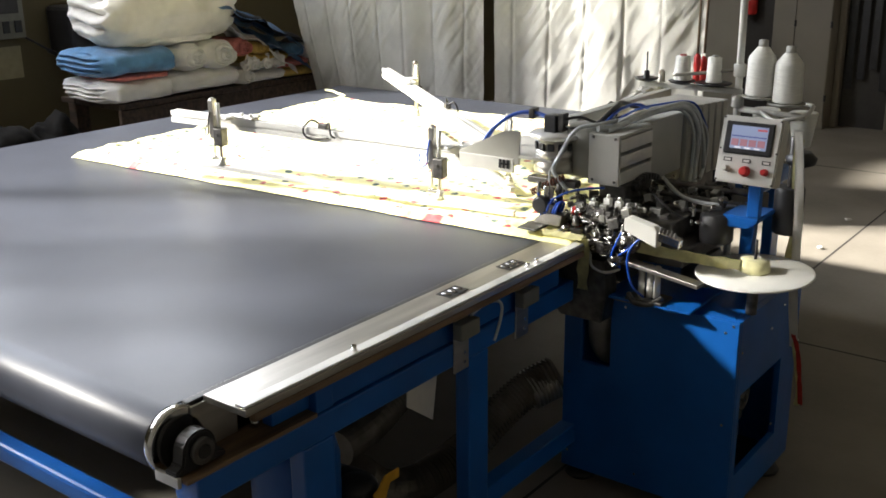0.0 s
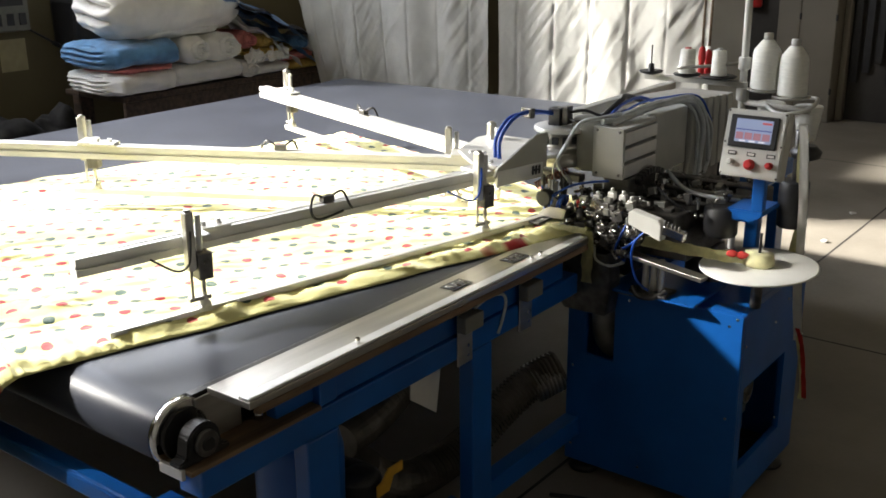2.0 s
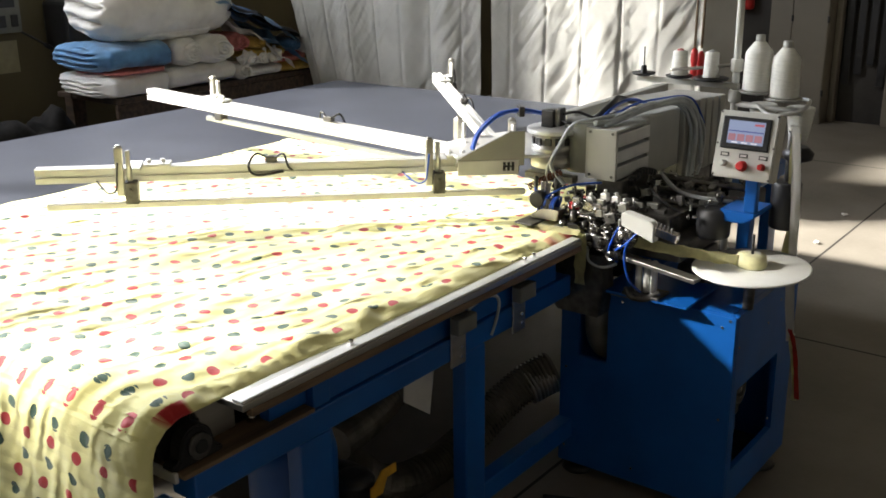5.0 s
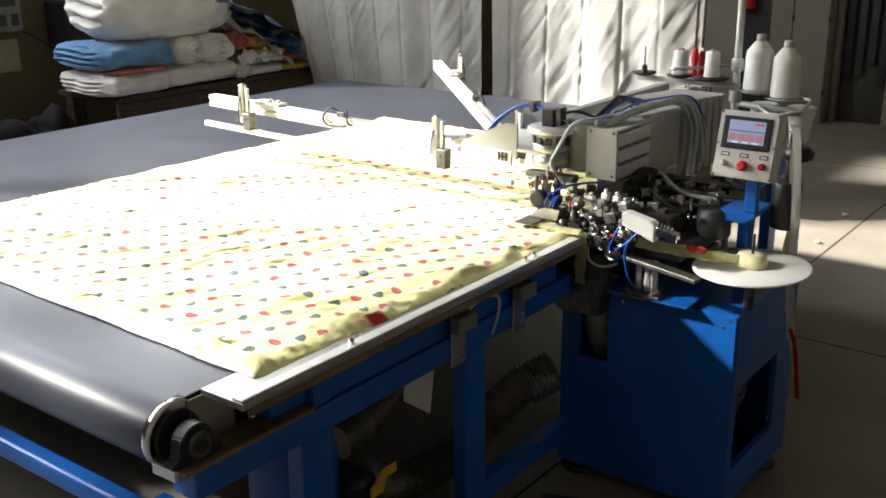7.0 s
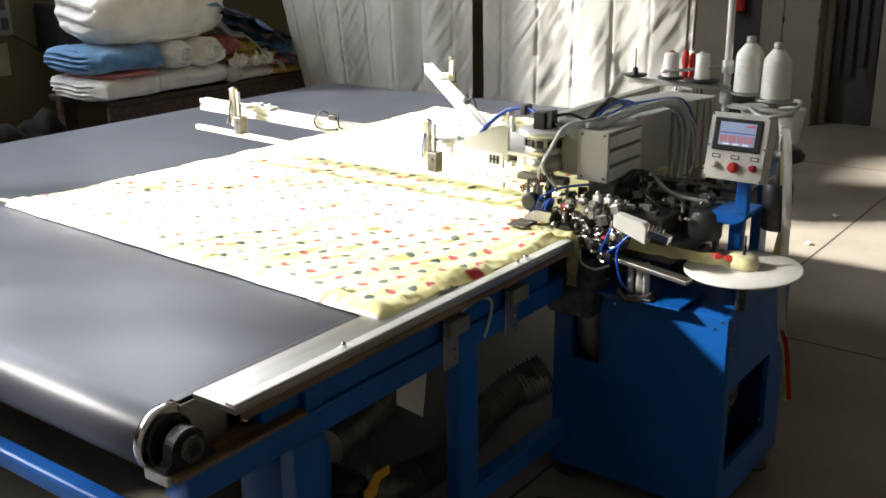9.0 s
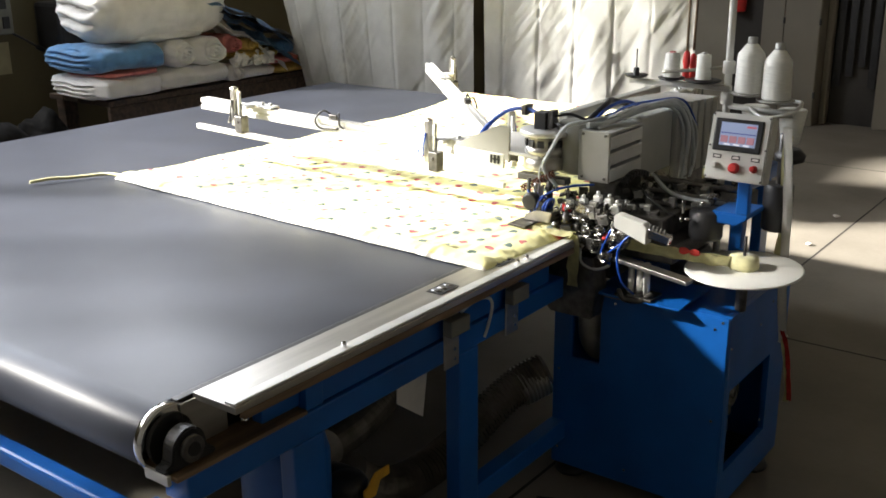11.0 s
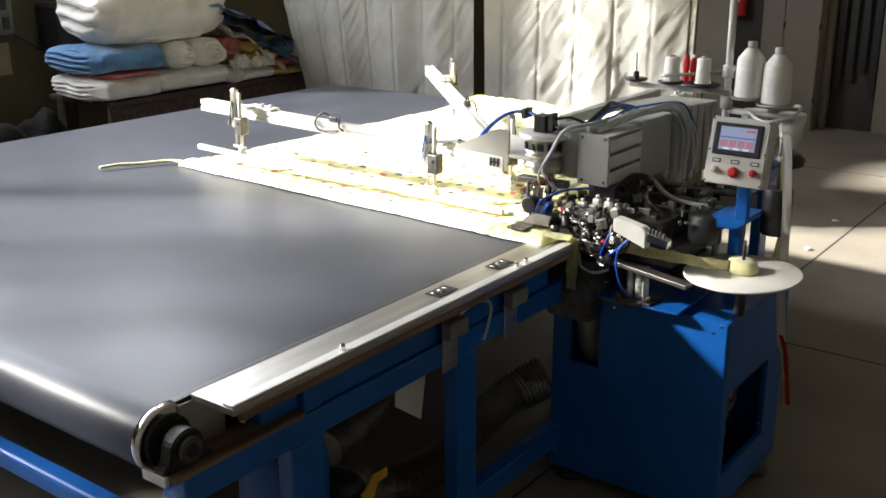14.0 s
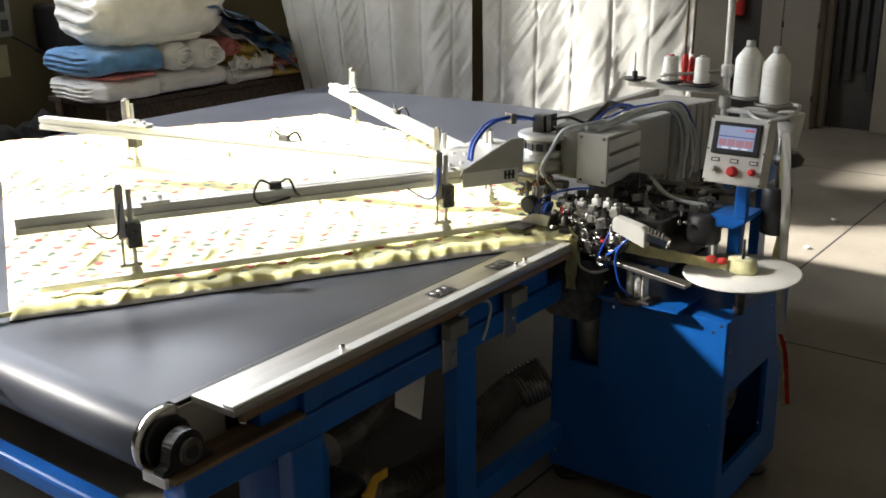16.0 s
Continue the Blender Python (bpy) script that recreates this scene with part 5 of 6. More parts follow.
# ---- touch panel ----
def build_panel():
    g = thing("operator_terminal", "grey operator terminal with touch screen and push buttons", "terminal", pose(0.622, 1.75, 1.186, -14, 0, 0) @ Matrix.Scale(0.87, 4))
    w, h, d = 0.108, 0.118, 0.035
    bm = blank()
    prism(bm, [(-w, -h), (w, -h), (w, h), (-w, h)], "y", -d, d, 0.006)
    part("case", bm, PANEL, g)
    bm = blank()
    box(bm, (-0.09, -d - 0.005, -0.015), (0.082, -d + 0.0, 0.098), 0.004)
    scr = part("screen", bm, BLACK, g, "black screen bezel")
    y = -d - 0.0062
    bm = blank()
    box(bm, (-0.068, y, 0.004), (0.062, y + 0.001, 0.085))
    part("display", bm, glow("display_glow", (0.30, 0.36, 0.54), 0.075), scr, "lit pale blue display")
    for k in range(4):
        bm = blank()
        box(bm, (-0.064 + 0.0315 * k, y - 0.001, 0.014), (-0.038 + 0.0315 * k, y, 0.038))
        part("display_key", bm, glow("display_key_glow", (0.40, 0.2, 0.24), 0.085), scr, "red key on the display")
    for k in range(3):
        bm = blank()
        box(bm, (-0.05 + 0.035 * k, y - 0.001, 0.006), (-0.028 + 0.035 * k, y, 0.011))
        part("display_bar", bm, glow("display_bar_glow", (0.7, 0.7, 0.75), 0.16), scr)
    bm = blank()
    box(bm, (-0.066, y - 0.001, 0.046), (0.06, y, 0.05))
    part("display_bar", bm, glow("display_line_glow", (0.1, 0.12, 0.3), 0.1), scr)
    bm = blank()
    box(bm, (0.025, y - 0.001, 0.07), (0.058, y, 0.077))
    part("display_bar", bm, glow("display_red_glow", (0.5, 0.12, 0.14), 0.1), scr)
    for x, r, mat, lab in ((-0.068, 0.010, PANEL, "pale push button"), (0.0, 0.0165, RED, "red mushroom emergency button"), (0.07, 0.011, RED, "red push button")):
        bm = blank()
        lathe(bm, [(r * 1.15, 0), (r * 1.15, 0.004), (r * 0.8, 0.005), (r * 0.8, 0.012), (r, 0.014), (r, 0.02), (r * 0.7, 0.025)], pose(x, -d, -0.068 - 0.004 * (r > 0.015), 90), 20)
        part("push_button", bm, mat, g, lab)
        bm = blank()
        box(bm, (x - 0.015, -d - 0.002, -0.043), (x + 0.015, -d, -0.029))
        tag = part("button_tag", bm, BLACK, g, "small button tag")
        bm = blank()
        box(bm, (x - 0.011, -d - 0.003, -0.040), (x + 0.011, -d - 0.002, -0.032))
        part("tag_face", bm, PAPER, tag)
    for x in (-0.1, 0.1):
        for z in (-0.11, 0.0, 0.11):
            bm = blank()
            rod(bm, (x, -d, z), (x, -d - 0.003, z), 0.004, 8)
            part("screw", bm, DARKSTEEL, g)
    # bracket and post down to the cabinet
    b = thing("panel_bracket", "blue painted bracket arm that carries the panel", "bracket", pose(0, 0, 0))
    bm = blank()
    box(bm, (0.605, 1.79, 0.965), (0.645, 1.82, 1.075), 0.005)
    part("neck", bm, BLUE, b)
    bm = blank()
    prism(bm, [(0.525, 0.925), (0.61, 0.925), (0.645, 0.95), (0.645, 0.964), (0.525, 0.964)], "y", 1.79, 1.95, 0.004)
    part("arm", bm, BLUE, b)
    bm = blank()
    box(bm, (0.53, 1.95, 0.661), (0.575, 1.99, 0.963), 0.004)
    part("post", bm, BLUE, b)


build_panel()

# ---- tape reel ----
def build_reel():
    r = thing("tape_reel", "white round tape plate on a black spindle", "tape reel", pose(0.66, 1.755, 0.80))
    bm = blank()
    lathe(bm, [(0.02, -0.004), (0.178, -0.004), (0.183, -0.001), (0.183, 0.002), (0.178, 0.004), (0.02, 0.004)], pose(0, 0, 0, 2, -2, 0), 64)
    part("plate", bm, WHITEPLASTIC, r, "white plastic disc")
    bm = blank()
    rod(bm, (0, 0, -0.14), (0, 0, 0.11), 0.005, 10)
    part("spindle", bm, BLACK, r, "thin black spindle")
    bm = blank()
    rod(bm, (0, 0, -0.139), (0, 0, -0.005), 0.018, 14)
    part("post", bm, DARKSTEEL, r)
    bm = blank()
    lathe(bm, [(0.012, 0.004), (0.04, 0.004), (0.044, 0.012), (0.04, 0.044), (0.012, 0.046)], None, 24)
    for v in bm.verts:
        v.co.x *= 1.15 + 0.1 * wobble(v.co.x * 40, v.co.y * 40)
    part("tape_coil", bm, TAPE, r, "small coil of pale yellow tape")
    t = thing("hem_tape", "pale yellow cotton hem tape running to the folder", "tape", pose(0, 0, 0))
    bm = blank()
    a, b = Vector((0.63, 1.72, 0.828)), Vector((0.30, 1.585, 0.872))

    def fn(u, v):
        q = a.lerp(b, u)
        w = 0.019 * (v - 0.5) * 2
        return q + Vector((0.0, 0.35 * w, w * 0.85 + 0.006 * wobble(u * 9, v * 2) - 0.004 * math.sin(u * math.pi)))

    sheet(bm, 40, 6, fn)
    bmesh.ops.solidify(bm, geom=bm.faces[:], thickness=0.003)
    part("band", bm, TAPE, t)
    bows = []
    for k in range(4):
        bm = blank()
        for s in (-1, 1):
            bmesh.ops.create_icosphere(bm, subdivisions=2, radius=0.016, matrix=Matrix.LocRotScale((s * 0.016, 0, 0.0), None, (1.15, 0.3, 0.8)))
        for v in bm.verts:
            v.co += Vector((0.003 * wobble(v.co.z * 90, k), 0.003 * wobble(v.co.x * 60, v.co.z * 60, k), 0.004 * wobble(v.co.x * 50, v.co.z * 50, 4 + k)))
        for f in bm.faces:
            f.smooth = True
        bows.append(solid("red_patch", bm, REDCLOTH, "red printed fold of the hem tape", "tape patch", "red tape folds"))
    return bows


bows = build_reel()

# ---- thread stand ----
def build_thread_stand():
    s = thing("thread_stand", "pale steel thread stand with dishes and a tall pole", "thread stand", pose(0, 0, 0))
    bm = blank()
    rod(bm, (0.355, 2.3, 0.66), (0.35, 2.3, 2.2), 0.013, 16)
    part("pole", bm, PANEL, s)
    bm = blank()
    box(bm, (-0.03, 2.285, 1.268), (0.37, 2.305, 1.288), 0.003)
    part("cross_bar", bm, PANEL, s)
    bm = blank()
    rod(bm, (0.36, 2.3, 1.215), (0.60, 2.3, 1.205), 0.011, 12)
    part("cross_bar", bm, PANEL, s)
    bm = blank()
    tube(bm, [(0.44, 2.3, 1.215), (0.52, 2.22, 1.2), (0.6, 2.26, 1.215), (0.61, 2.34, 1.24), (0.55, 2.4, 1.235)], 0.007, 8)
    part("wire_ring", bm, ALU, s)
    for z in (1.33, 1.22):
        bm = blank()
        rod(bm, (0.353, 2.3, z), (0.353, 2.3, z + 0.045), 0.022, 16)
        part("collar", bm, PANEL, s)
    bm = blank()
    tube(bm, [(0.355, 2.3, 1.355), (0.25, 2.27, 1.34), (0.12, 2.25, 1.325)], 0.006, 8)
    part("wire_arm", bm, STEEL, s)
    for x, y, r, z in ((0.0, 2.28, 0.045, 1.298), (0.144, 2.28, 0.05, 1.298), (0.266, 2.28, 0.066, 1.298), (0.432, 2.3, 0.062, 1.262), (0.53, 2.3, 0.066, 1.246)):
        bm = blank()
        lathe(bm, [(0.012, -0.01), (r * 0.9, -0.002), (r, 0.004), (r * 0.97, 0.006), (r * 0.3, 0.002), (0.012, 0.004), (0.01, 0.03), (0.0028, 0.032), (0.0025, 0.1)], pose(x, y, z), 32)
        part("dish", bm, BLACK if x < 0.3 else GREY, s, "round cone dish with a pin")
    bm = blank()
    box(bm, (0.30, 2.26, 0.64), (0.41, 2.34, 0.66))
    part("base", bm, DARKSTEEL, s)
    # cones
    for x, y, z in ((0.432, 2.3, 1.269), (0.53, 2.3, 1.253)):
        c = thing("thread_cone", "large white bottle-shaped thread cone with grey tip", "thread cone", pose(x, y, z), "thread cones")
        bm = blank()
        lathe(bm, [(0.047, 0), (0.051, 0.004), (0.051, 0.01), (0.0495, 0.06), (0.048, 0.125), (0.045, 0.138), (0.022, 0.168), (0.017, 0.172)], None, 36)
        part("thread", bm, THREAD, c)
        bm = blank()
        lathe(bm, [(0.016, 0.168), (0.017, 0.172), (0.016, 0.194), (0.008, 0.195)], None, 20)
        part("tip", bm, GREY, c, "grey cone tip")
    for x, y, r, hh, mat in ((0.144, 2.28, 0.03, 0.085, THREAD), (0.266, 2.28, 0.028, 0.088, THREAD)):
        c = thing("thread_spool", "small white thread spool on a black dish", "thread spool", pose(x, y, 1.305), "thread spools")
        bm = blank()
        lathe(bm, [(r * 1.05, 0), (r * 1.08, 0.004), (r, 0.01), (r * 0.88, hh), (r * 0.6, hh + 0.003)], None, 28)
        part("thread", bm, mat, c)
        bm = blank()
        lathe(bm, [(r * 0.4, hh), (r * 0.4, hh + 0.008), (0.003, hh + 0.01)], None, 14)
        part("core", bm, PINK if x < 0.2 else GREY, c, "plastic core")
    # thread guide tubes hidden under the dishes
    for x, y in ((0.44, 2.36), (0.575, 2.36)):
        c = thing("thread_cone", "tapered white thread cone with its wide end up", "thread cone", pose(x, y, 1.09), "thread cones")
        bm = blank()
        lathe(bm, [(0.028, 0), (0.032, 0.004), (0.05, 0.12), (0.046, 0.124)], None, 28)
        part("thread", bm, THREAD, c)
        bm = blank()
        lathe(bm, [(0.004, -0.35), (0.004, 0.0), (0.02, 0.002)], None, 10)
        part("pin", bm, STEEL, c)
    # guide beam from the head
    bm = blank()
    box(bm, (-0.095, 1.87, 1.175), (-0.055, 2.60, 1.212), 0.004)
    box(bm, (-0.09, 2.601, 0.5), (-0.06, 2.64, 1.21), 0.004)
    box(bm, (-0.09, 2.601, 0.46), (0.3, 2.64, 0.499), 0.004)
    solid("guide_beam", bm, GREY, "grey painted square beam behind the head", "beam")
    # ropes with red grips
    for k, x in enumerate((0.138, 0.152)):
        g = thing("hanging_cable", "thin hanging cable with a red plastic grip", "cable", pose(x, 2.42 + 0.03 * k, 0), "hanging cables")
        bm = blank()
        tube(bm, [(0.01, 0.02, CEIL), (0.012 * k, 0.01, 3.0), (0, 0, 1.385)], 0.005, 8)
        part("cable", bm, WOOD, g)
        bm = blank()
        lathe(bm, [(0.006, 0), (0.012, 0.006), (0.013, 0.03), (0.01, 0.05), (0.014, 0.07), (0.012, 0.105), (0.005, 0.115)], pose(0, 0, 1.272 - 0.014 * k), 14)
        part("grip", bm, RED, g, "red plastic grip")


build_thread_stand()

# ---- things beside and under the table ----
def build_right_side():
    c = thing("tape_can", "black cylindrical can hung behind the panel", "can", pose(0.675, 1.98, 0.88))
    bm = blank()
    lathe(bm, [(0.042, 0), (0.048, 0.006), (0.048, 0.15), (0.044, 0.156)], None, 24)
    part("body", bm, BLACK, c)
    bm = blank()
    rod(bm, (0.0, 0.0, 0.156), (0.0, 0.0, 0.32), 0.012, 10)
    part("stem", bm, DARKSTEEL, c)
    bm = blank()
    lathe(bm, [(0.02, 0), (0.045, 0.01), (0.05, 0.03), (0.03, 0.05)], pose(0.02, 0.02, 0.22), 20)
    part("wheel", bm, BLACK, c, "dark round pulley")
    bm = blank()
    rod(bm, (-0.12, -0.01, 0.06), (-0.045, 0.0, 0.06), 0.012, 10)
    part("support_arm", bm, DARKSTEEL, c)

    def ribbon(name, pts, w, mat, label, seed):
        bm = blank()
        path = smooth_path(pts, 8)

        def fn(a, b):
            q = path[min(len(path) - 1, round(a * (len(path) - 1)))]
            tw = 0.5 * wobble(a * 4, seed)
            return q + Vector((math.cos(tw), math.sin(tw), 0)) * w * (b - 0.5) + Vector((0, 0.006 * wobble(a * 9, b * 3, seed), 0))

        sheet(bm, len(path) - 1, 5, fn)
        bmesh.ops.solidify(bm, geom=bm.faces[:], thickness=0.003)
        return solid(name, bm, mat, label, "ribbon")

    ribbon("fabric_ribbon", [(0.70, 1.93, 1.23), (0.715, 1.93, 1.1), (0.725, 1.93, 0.95), (0.73, 1.93, 0.8), (0.735, 1.93, 0.66), (0.745, 1.95, 0.5)], 0.03, DUVET, "white fabric ribbon hanging from the tape can", 2)
    ribbon("fabric_ribbon", [(0.70, 1.95, 1.2), (0.70, 1.95, 1.08), (0.712, 1.95, 0.9), (0.70, 1.95, 0.78), (0.715, 1.96, 0.7)], 0.03, TAPE, "pale yellow fabric ribbon hanging from the tape can", 6)
    ribbon("fabric_ribbon", [(0.735, 1.94, 0.62), (0.75, 1.95, 0.5), (0.765, 1.96, 0.4), (0.77, 1.97, 0.33), (0.765, 1.975, 0.28)], 0.02, TAPE, "pale yellow waste ribbon hanging beside the cabinet", 9)
    ribbon("fabric_ribbon", [(0.745, 1.935, 0.55), (0.765, 1.94, 0.48), (0.775, 1.95, 0.38), (0.785, 1.95, 0.3)], 0.016, REDCLOTH, "short red fabric ribbon", 11)
    # strip of hem hanging down at the needle
    ribbon("hem_strip", [(0.145, 1.56, 0.878), (0.158, 1.55, 0.87), (0.162, 1.548, 0.82), (0.16, 1.55, 0.76), (0.158, 1.555, 0.70)], 0.042, TAPE, "pale yellow hem strip hanging at the needle", 15)
    bm = blank()

    def band(a, b):
        x = -0.02 + 0.18 * a
        return Vector((x, 1.525 + 0.05 * b + 0.004 * wobble(a * 6, b), 0.874 + 0.012 * math.sin(math.pi * b) + 0.004 * wobble(a * 9, b * 3, 2)))

    sheet(bm, 24, 8, band)
    bmesh.ops.solidify(bm, geom=bm.faces[:], thickness=0.004)
    solid("hem_fold", bm, TAPE, "folded pale yellow hem lying at the needle", "hem")
    # scraps on the floor
    for k, (x, y) in enumerate(((-0.12, 5.68), (0.3, 3.39), (-0.07, 4.95))):
        bm = blank()
        bmesh.ops.create_icosphere(bm, subdivisions=2, radius=0.019)
        for v in bm.verts:
            v.co = Vector((x + v.co.x * (1 + wobble(v.co.y * 60, k)), y + v.co.y, FZ + 0.012 + max(-0.011, v.co.z * 0.5)))
        solid("paper_scrap", bm, PAPER, "small white scrap on the floor", "scrap", "floor scraps")


build_right_side()


def build_under():
    d = thing("suction_duct", "ribbed grey suction duct looping under the table", "duct", pose(0, 0, 0))
    bm = blank()
    tube(bm, [(0.02, 1.63, 0.33), (-0.04, 1.55, 0.29), (-0.09, 1.44, 0.22), (-0.13, 1.28, 0.13), (-0.17, 1.08, 0.085), (-0.19, 0.92, 0.13), (-0.19, 0.8, 0.24)], 0.062, 22, 6, 0.0042, 0.016)
    part("corrugated_hose", bm, DUCT, d, "ribbed dark grey hose")
    bm = blank()
    tube(bm, [(-0.35, 1.55, 0.62), (-0.33, 1.4, 0.45), (-0.32, 1.2, 0.36), (-0.3, 1.0, 0.3), (-0.27, 0.8, 0.3)], 0.055, 22, 6, 0.0042, 0.016)
    part("corrugated_hose", bm, DUCT, d, "ribbed dark grey hose")
    bm = blank()
    tube(bm, [(0.01, 1.63, 0.31), (-0.045, 1.55, 0.275)], 0.072, 20, 6, 0.003, 0.016)
    part("hose_clamp", bm, STEEL, d, "bright steel hose clamp sleeve")
    b = thing("blower", "black suction blower with a yellow plate", "blower", pose(-0.12, 0.61, 0.0))
    bm = blank()
    lathe(bm, [(0.09, 0), (0.125, 0.01), (0.13, 0.05), (0.13, 0.12), (0.11, 0.14), (0.04, 0.142)], pose(0.0, 0, 0.28, 0, 90, 0) @ Matrix.Scale(0.8, 4), 30)
    part("housing", bm, BLACK, b)
    bm = blank()
    ribs = [(0.075 if k % 2 else 0.069, 0.012 + 0.01 * (k // 2) + 0.004 * (k % 2)) for k in range(24)]
    lathe(bm, [(0.06, 0), (0.072, 0.008)] + ribs + [(0.07, 0.14), (0.05, 0.158), (0.02, 0.16)], pose(0.13, -0.03, 0.27, 0, 0, 0) @ Matrix.Scale(0.82, 4), 24)
    part("motor", bm, BLACK, b)
    bm = blank()
    prism(bm, [(-0.05, 0.35), (0.0, 0.35), (0.02, 0.39), (0.06, 0.39), (0.06, 0.42), (0.0, 0.42), (-0.03, 0.39), (-0.05, 0.385)], "x", 0.206, 0.212, 0.002)
    part("warning_plate", bm, YELLOW, b, "yellow warning plate")
    bm = blank()
    tube(bm, [(0.12, -0.13, 0.5), (0.13, -0.17, 0.4), (0.14, -0.12, 0.27), (0.15, 0.0, 0.2), (0.15, 0.15, 0.18)], 0.006, 8)
    part("cable", bm, GREYHOSE, b, "pale cable")
    for y in (-0.08, 0.08):
        bm = blank()
        box(bm, (0.0, y - 0.02, FZ), (0.12, y + 0.02, 0.21), 0.003)
        part("foot", bm, DARKSTEEL, b)
    t = thing("air_tank", "blue upright air tank under the table", "tank", pose(-0.09, 0.45, FZ))
    bm = blank()
    lathe(bm, [(0.08, 0.03), (0.11, 0.06), (0.122, 0.1), (0.122, 0.58), (0.11, 0.63), (0.06, 0.66)], None, 32)
    part("vessel", bm, BLUE, t)
    bm = blank()
    lathe(bm, [(0.1, 0), (0.1, 0.06)], None, 24)
    part("foot_ring", bm, DARKSTEEL, t)
    n = thing("paper_card", "worn white paper card hung under the beam", "card", pose(0, 0, 0))
    bm = blank()
    prism(bm, [(0.82, 0.586), (0.885, 0.606), (0.968, 0.612), (0.937, 0.429), (0.816, 0.519)], "x", 0.0, 0.003)
    part("sheet", bm, PAPER, n)
    bm = blank()
    rod(bm, (0.005, 0.95, 0.6), (0.03, 0.95, 0.65), 0.002, 6)
    part("string", bm, GREYHOSE, n)
    # sensor brackets on the beam
    for y in (0.93, 1.25):
        b = thing("sensor_bracket", "galvanised angle bracket with a sensor on the beam", "bracket", pose(0.113, y, 0), "sensor brackets")
        bm = blank()
        box(bm, (0.0, -0.035, 0.625), (0.006, 0.035, 0.79), 0.002)
        part("angle", bm, STEEL, b)
        bm = blank()
        box(bm, (0.006, -0.045, 0.735), (0.04, 0.045, 0.785), 0.004)
        part("sensor", bm, DARKGREY, b, "grey sensor block")
        for z in (0.65, 0.68):
            bm = blank()
            rod(bm, (0.006, 0.01, z), (0.01, 0.01, z), 0.006, 8)
            part("bolt", bm, CHROME, b)
    w = thing("sensor_cable", "white cable that loops from a sensor to the beam", "cable", pose(0, 0, 0))
    bm = blank()
    tube(bm, [(0.13, 0.96, 0.79), (0.135, 1.02, 0.805), (0.135, 1.09, 0.795), (0.13, 1.12, 0.76), (0.118, 1.12, 0.7), (0.116, 1.1, 0.66)], 0.005, 8)
    part("lead", bm, GREYHOSE, w)
    bm = blank()
    tube(bm, [(0.118, 1.2, 0.8), (0.12, 1.22, 0.83), (0.12, 1.32, 0.82), (0.118, 1.4, 0.79)], 0.004, 8)
    part("lead", bm, BLACK, w)
    for k in range(6):
        bm = blank()
        rod(bm, (0.045, 0.2 + k * 0.045, ZT - 0.121), (0.045, 0.2 + k * 0.045, ZT - 0.1), 0.012, 10)
        part("guide_wheel", bm, CHROME, table, "small bright guide wheel")
    bm = blank()
    tube(bm, [(0.1, 1.15, FZ + 0.01), (0.2, 1.3, FZ + 0.008), (0.32, 1.4, FZ + 0.008), (0.25, 1.5, FZ + 0.008), (0.1, 1.45, FZ + 0.008)], 0.008, 8)
    solid("floor_cable", bm, BLACK, "black cable lying on the floor", "cable")


build_under()


# ---- what moves ----
TURN = [(0, 9.7), (0.5, 26.8), (1, 44.0), (1.5, 60.9), (2, 77.7), (2.2, 83.3), (2.4, 87.4), (2.6, 89.3), (3, 89.9), (3.5, 90.1), (3.75, 89.8), (4.0, 88.2), (4.2, 83.5),
        (4.5, 71), (5.0, 46), (5.5, 20), (5.9, 5), (6.3, 1.5), (7, 1.5), (9, 1.5), (12.5, 1.5), (14.0, 1.5), (14.2, 3.6), (14.5, 11.2), (15, 28.2), (15.5, 45.2), (16, 62.4)]
LIFT = [(0, 0), (3.5, 0), (3.6, 0.005), (3.9, 0.07), (4.2, 0.085), (9, 0.085), (12.6, 0.085), (12.9, 0.06), (13.3, 0.0), (14, 0), (16, 0)]
SHEET = [(0, 2.8), (0.25, 11), (0.5, 20), (0.75, 29), (1, 38.2), (1.25, 47.8), (1.5, 57.1), (1.75, 66.2), (2, 74.8), (2.25, 82), (2.5, 87), (3, 89.5), (4.2, 89.5), (6.3, 88.5), (7, 88.5), (9, 87.3), (12.4, 87.3)]
SLIP = [(0, -0.235), (1, -0.228), (1.5, -0.216), (2, -0.2), (2.5, -0.165), (3, -0.152), (4.2, -0.15)]
SWING = [(14, 0), (14.2, 2), (14.5, 9.5), (14.75, 18), (15, 27), (15.25, 36.2), (15.5, 45.5), (15.75, 54.3), (16, 62.4)]
HEM2 = [(4.2, -0.67), (4.6, -0.62), (5.0, -0.47), (5.5, -0.23), (6.0, -0.05), (6.5, 0.07), (7, 0.18), (7.5, 0.30), (8, 0.41), (8.5, 0.54), (9, 0.65), (10, 0.89), (11, 1.14), (11.5, 1.26), (12, 1.38), (12.4, 1.46), (12.7, 1.475)]


def between(table_rows, t):
    ts = [r[0] for r in table_rows]
    return float(np.interp(t, ts, [r[1] for r in table_rows]))


ZQ = ZT + 0.003


def quilt_pose(t):
    pivot = Matrix.Translation((PX, PY, ZQ))
    if t <= 4.2:
        return pivot @ pose(0, 0, 0, 0, 0, between(SHEET, t)) @ pose(0.19, between(SLIP, t), 0)
    turn = between(SHEET, min(t, 12.4))
    y = between(HEM2, t)
    # the second corner (u = QA) travels along the apron
    rest = pose(0.088, y, ZQ, 0, 0, turn) @ pose(QA, 0, 0)
    if t <= 14.0:
        return rest
    return pivot @ pose(0, 0, 0, 0, 0, between(SWING, t)) @ pivot.inverted() @ rest


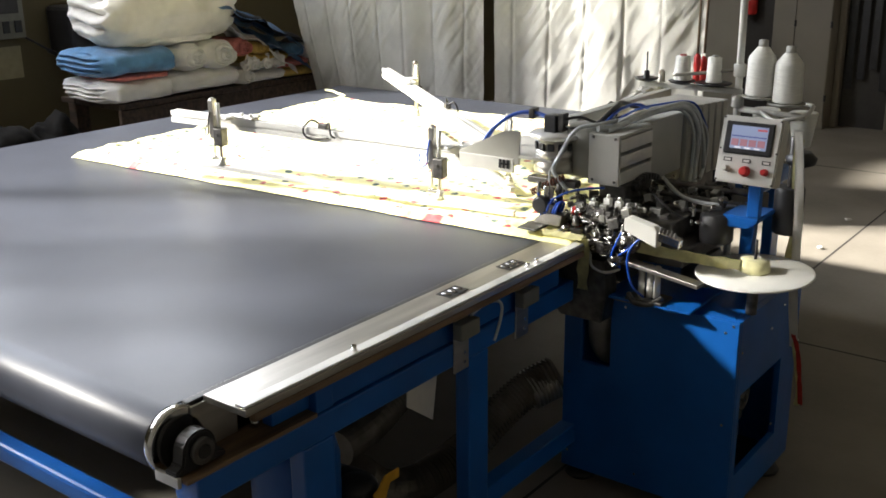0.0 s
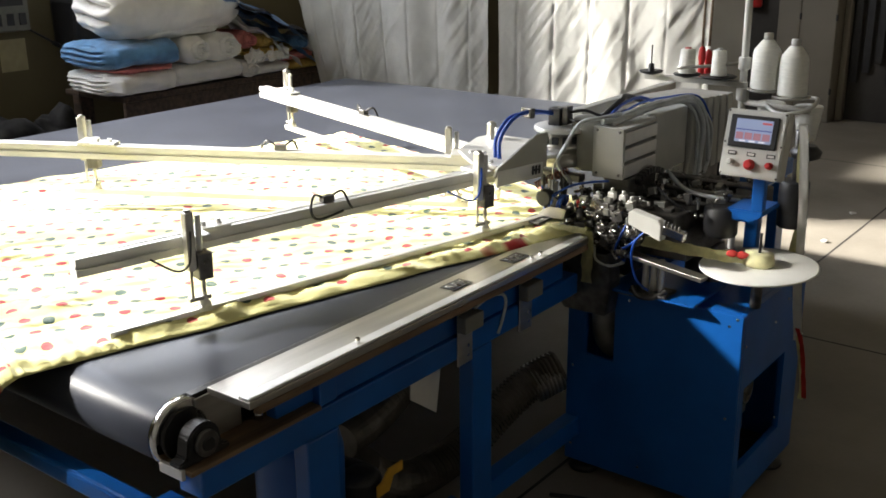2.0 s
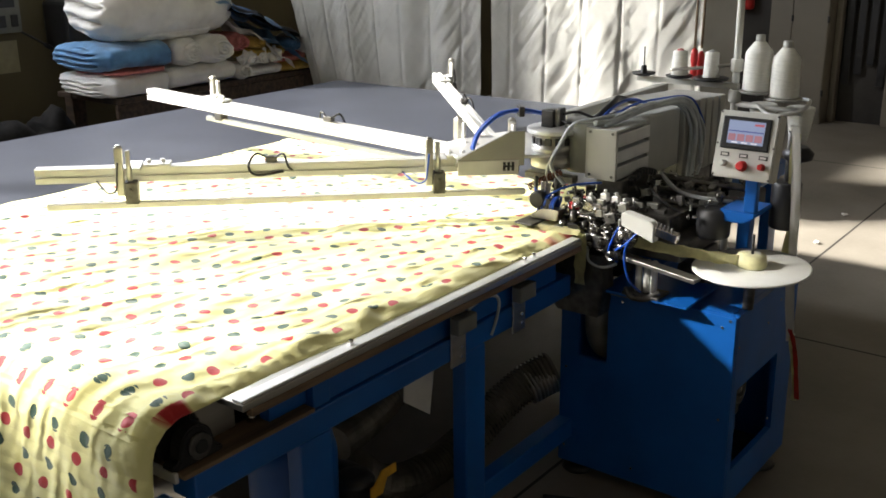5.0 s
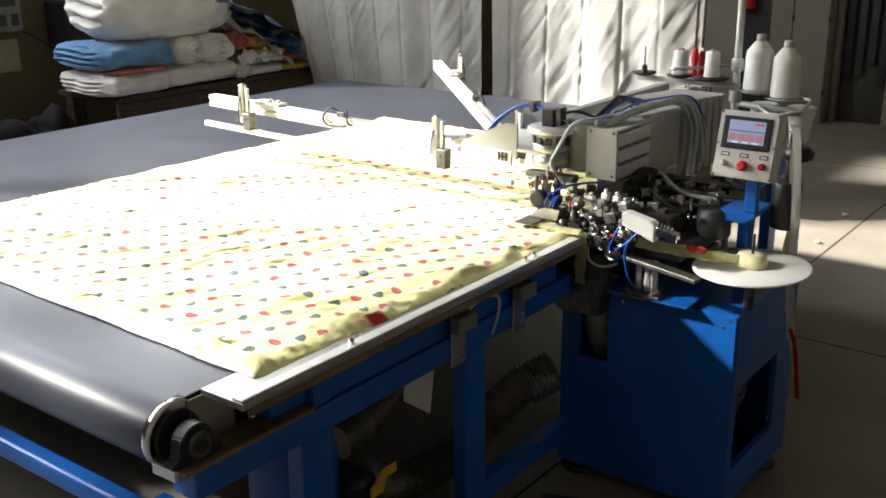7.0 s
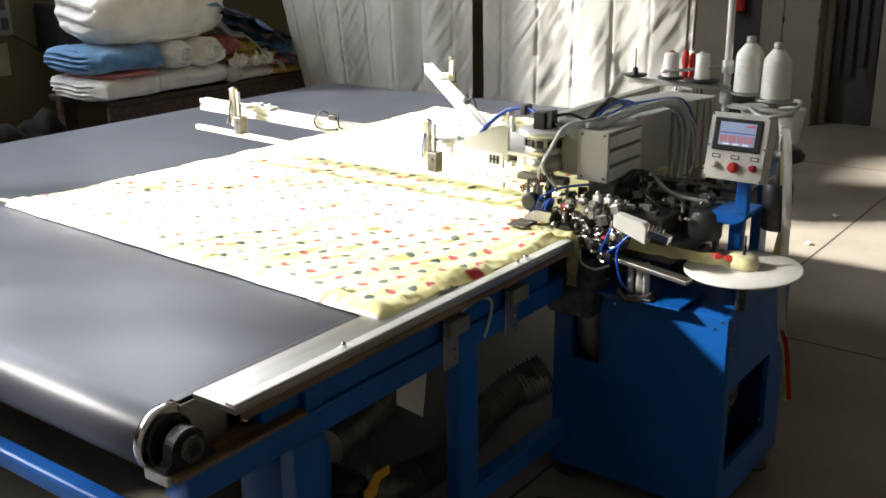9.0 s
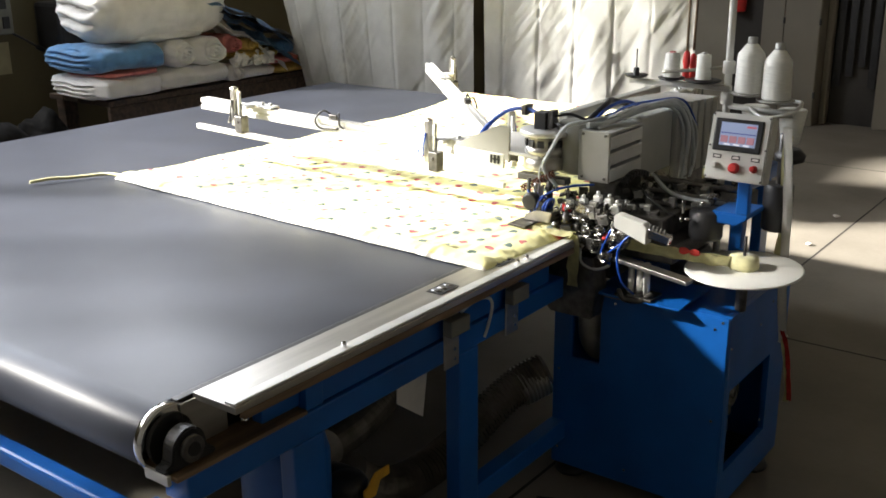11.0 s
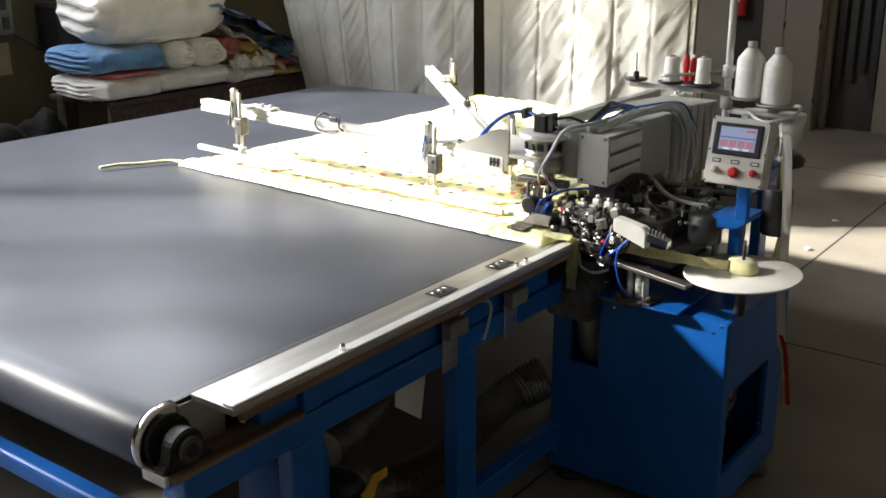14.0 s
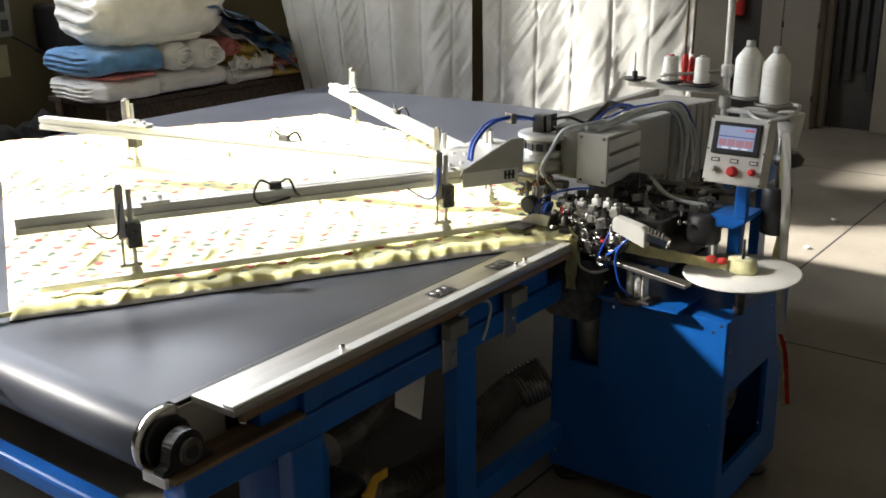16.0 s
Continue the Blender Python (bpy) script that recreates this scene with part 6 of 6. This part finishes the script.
def fold_pose(t, u):
    """Where the fold strip at u lies on its quilt, bent over the nose of the belt."""
    q = quilt_pose(t)
    a = math.radians(between(SHEET, min(t, 12.4))) if t <= 14 else 0.3
    corner = q.translation
    start = 99.0
    if t <= 14 and math.sin(a) > 0.3:
        start = (corner.y + 0.02 + 0.22 * QD * math.cos(a)) / math.sin(a)
    e = u - start
    if e <= 0:
        return pose(-u, 0, 0)
    R = RR + 0.012
    bend = min(e / R, math.radians(86))
    rest = e - bend * R
    du, dz = R * math.sin(bend) + rest * math.cos(bend), -R * (1 - math.cos(bend)) - rest * math.sin(bend)
    return pose(-(start + du), 0, dz, 0, -math.degrees(bend), 0)


def far_pose(t, u):
    """Where a strip at the other end lies, hanging over the far end of the belt."""
    q = quilt_pose(t)
    c, s = q[0][0], q[1][0]
    start = -1.0
    if s > 0.5 and t > 4.2:
        start = (q.translation.y + QD * min(0.0, c) - TL + 0.02) / s
    e = start - u
    # the cloth slides in beside the head as it is drawn away
    aside = 0.24 * ((FAR - u) / FAR) ** 1.4 * min(1.0, max(0.0, (t - 8.5) / 3.0))
    if e <= 0:
        return pose(-u, aside, 0)
    R = RR + 0.012
    bend = min(e / R, math.radians(86))
    rest = e - bend * R
    du, dz = R * math.sin(bend) + rest * math.cos(bend), -R * (1 - math.cos(bend)) - rest * math.sin(bend)
    return pose(-(start - du), aside, dz, 0, math.degrees(bend), 0)


def motions():
    walk(rotor, [(t, pose(RX, RY, RZ) @ LEAN @ pose(0, 0, 0, 0, 0, a)) for t, a in TURN])
    for p_ in presses:
        walk(p_, [(t, pose(0, 0, z)) for t, z in LIFT])
    times = [k / 10 for k in range(0, 31)] + [3.5, 4.0, 4.2] + [4.2 + k / 10 for k in range(1, 26)] + [7, 7.5, 8, 8.5, 9, 10, 11, 11.5, 12, 12.4, 12.7, 13.5, 14.0] + [14 + k / 10 for k in range(1, 21)]
    walk(quilt, [(t, quilt_pose(t)) for t in times])
    for s, u in strips:
        walk(s, [(t, fold_pose(t, u)) for t in times if t <= 7.5] + [(16, fold_pose(16, u))])
    for s, u in far_strips:
        walk(s, [(t, far_pose(t, u)) for t in [0] + [k for k in times if k >= 8]])
    # the red print on the hem tape slides towards the folder as the machine pulls it
    a, b = Vector((0.66, 1.755, 0.825)), Vector((0.28, 1.62, 0.868))
    slides = [[(0, 0), (0.8, 0), (1.0, 0.05), (1.5, 0.08), (2.0, 0.14), (2.5, 0.25), (3.0, 0.28), (4.2, 0.34), (5.2, 1), (16, 1)],
              [(0, 0), (5.4, 0), (6.3, 0.09), (6.6, 0.26), (7.0, 0.40), (7.3, 0.55), (7.6, 0.75), (7.9, 1), (16, 1)],
              [(0, 0), (8.1, 0), (8.4, 0.06), (8.9, 0.08), (9.2, 0.28), (11.3, 0.42), (11.7, 0.6), (12.1, 1), (16, 1)],
              [(0, 0), (14.8, 0), (15.5, 0.06), (16, 0.17)]]
    for ob, slide in zip(bows, slides):
        walk(ob, [(t, Matrix.Translation(a.lerp(b, f)) @ pose(0, -0.03 * min(1, f * 8), 0.012 * min(1, f * 8), 0, 5, 19)) for t, f in slide])


motions()
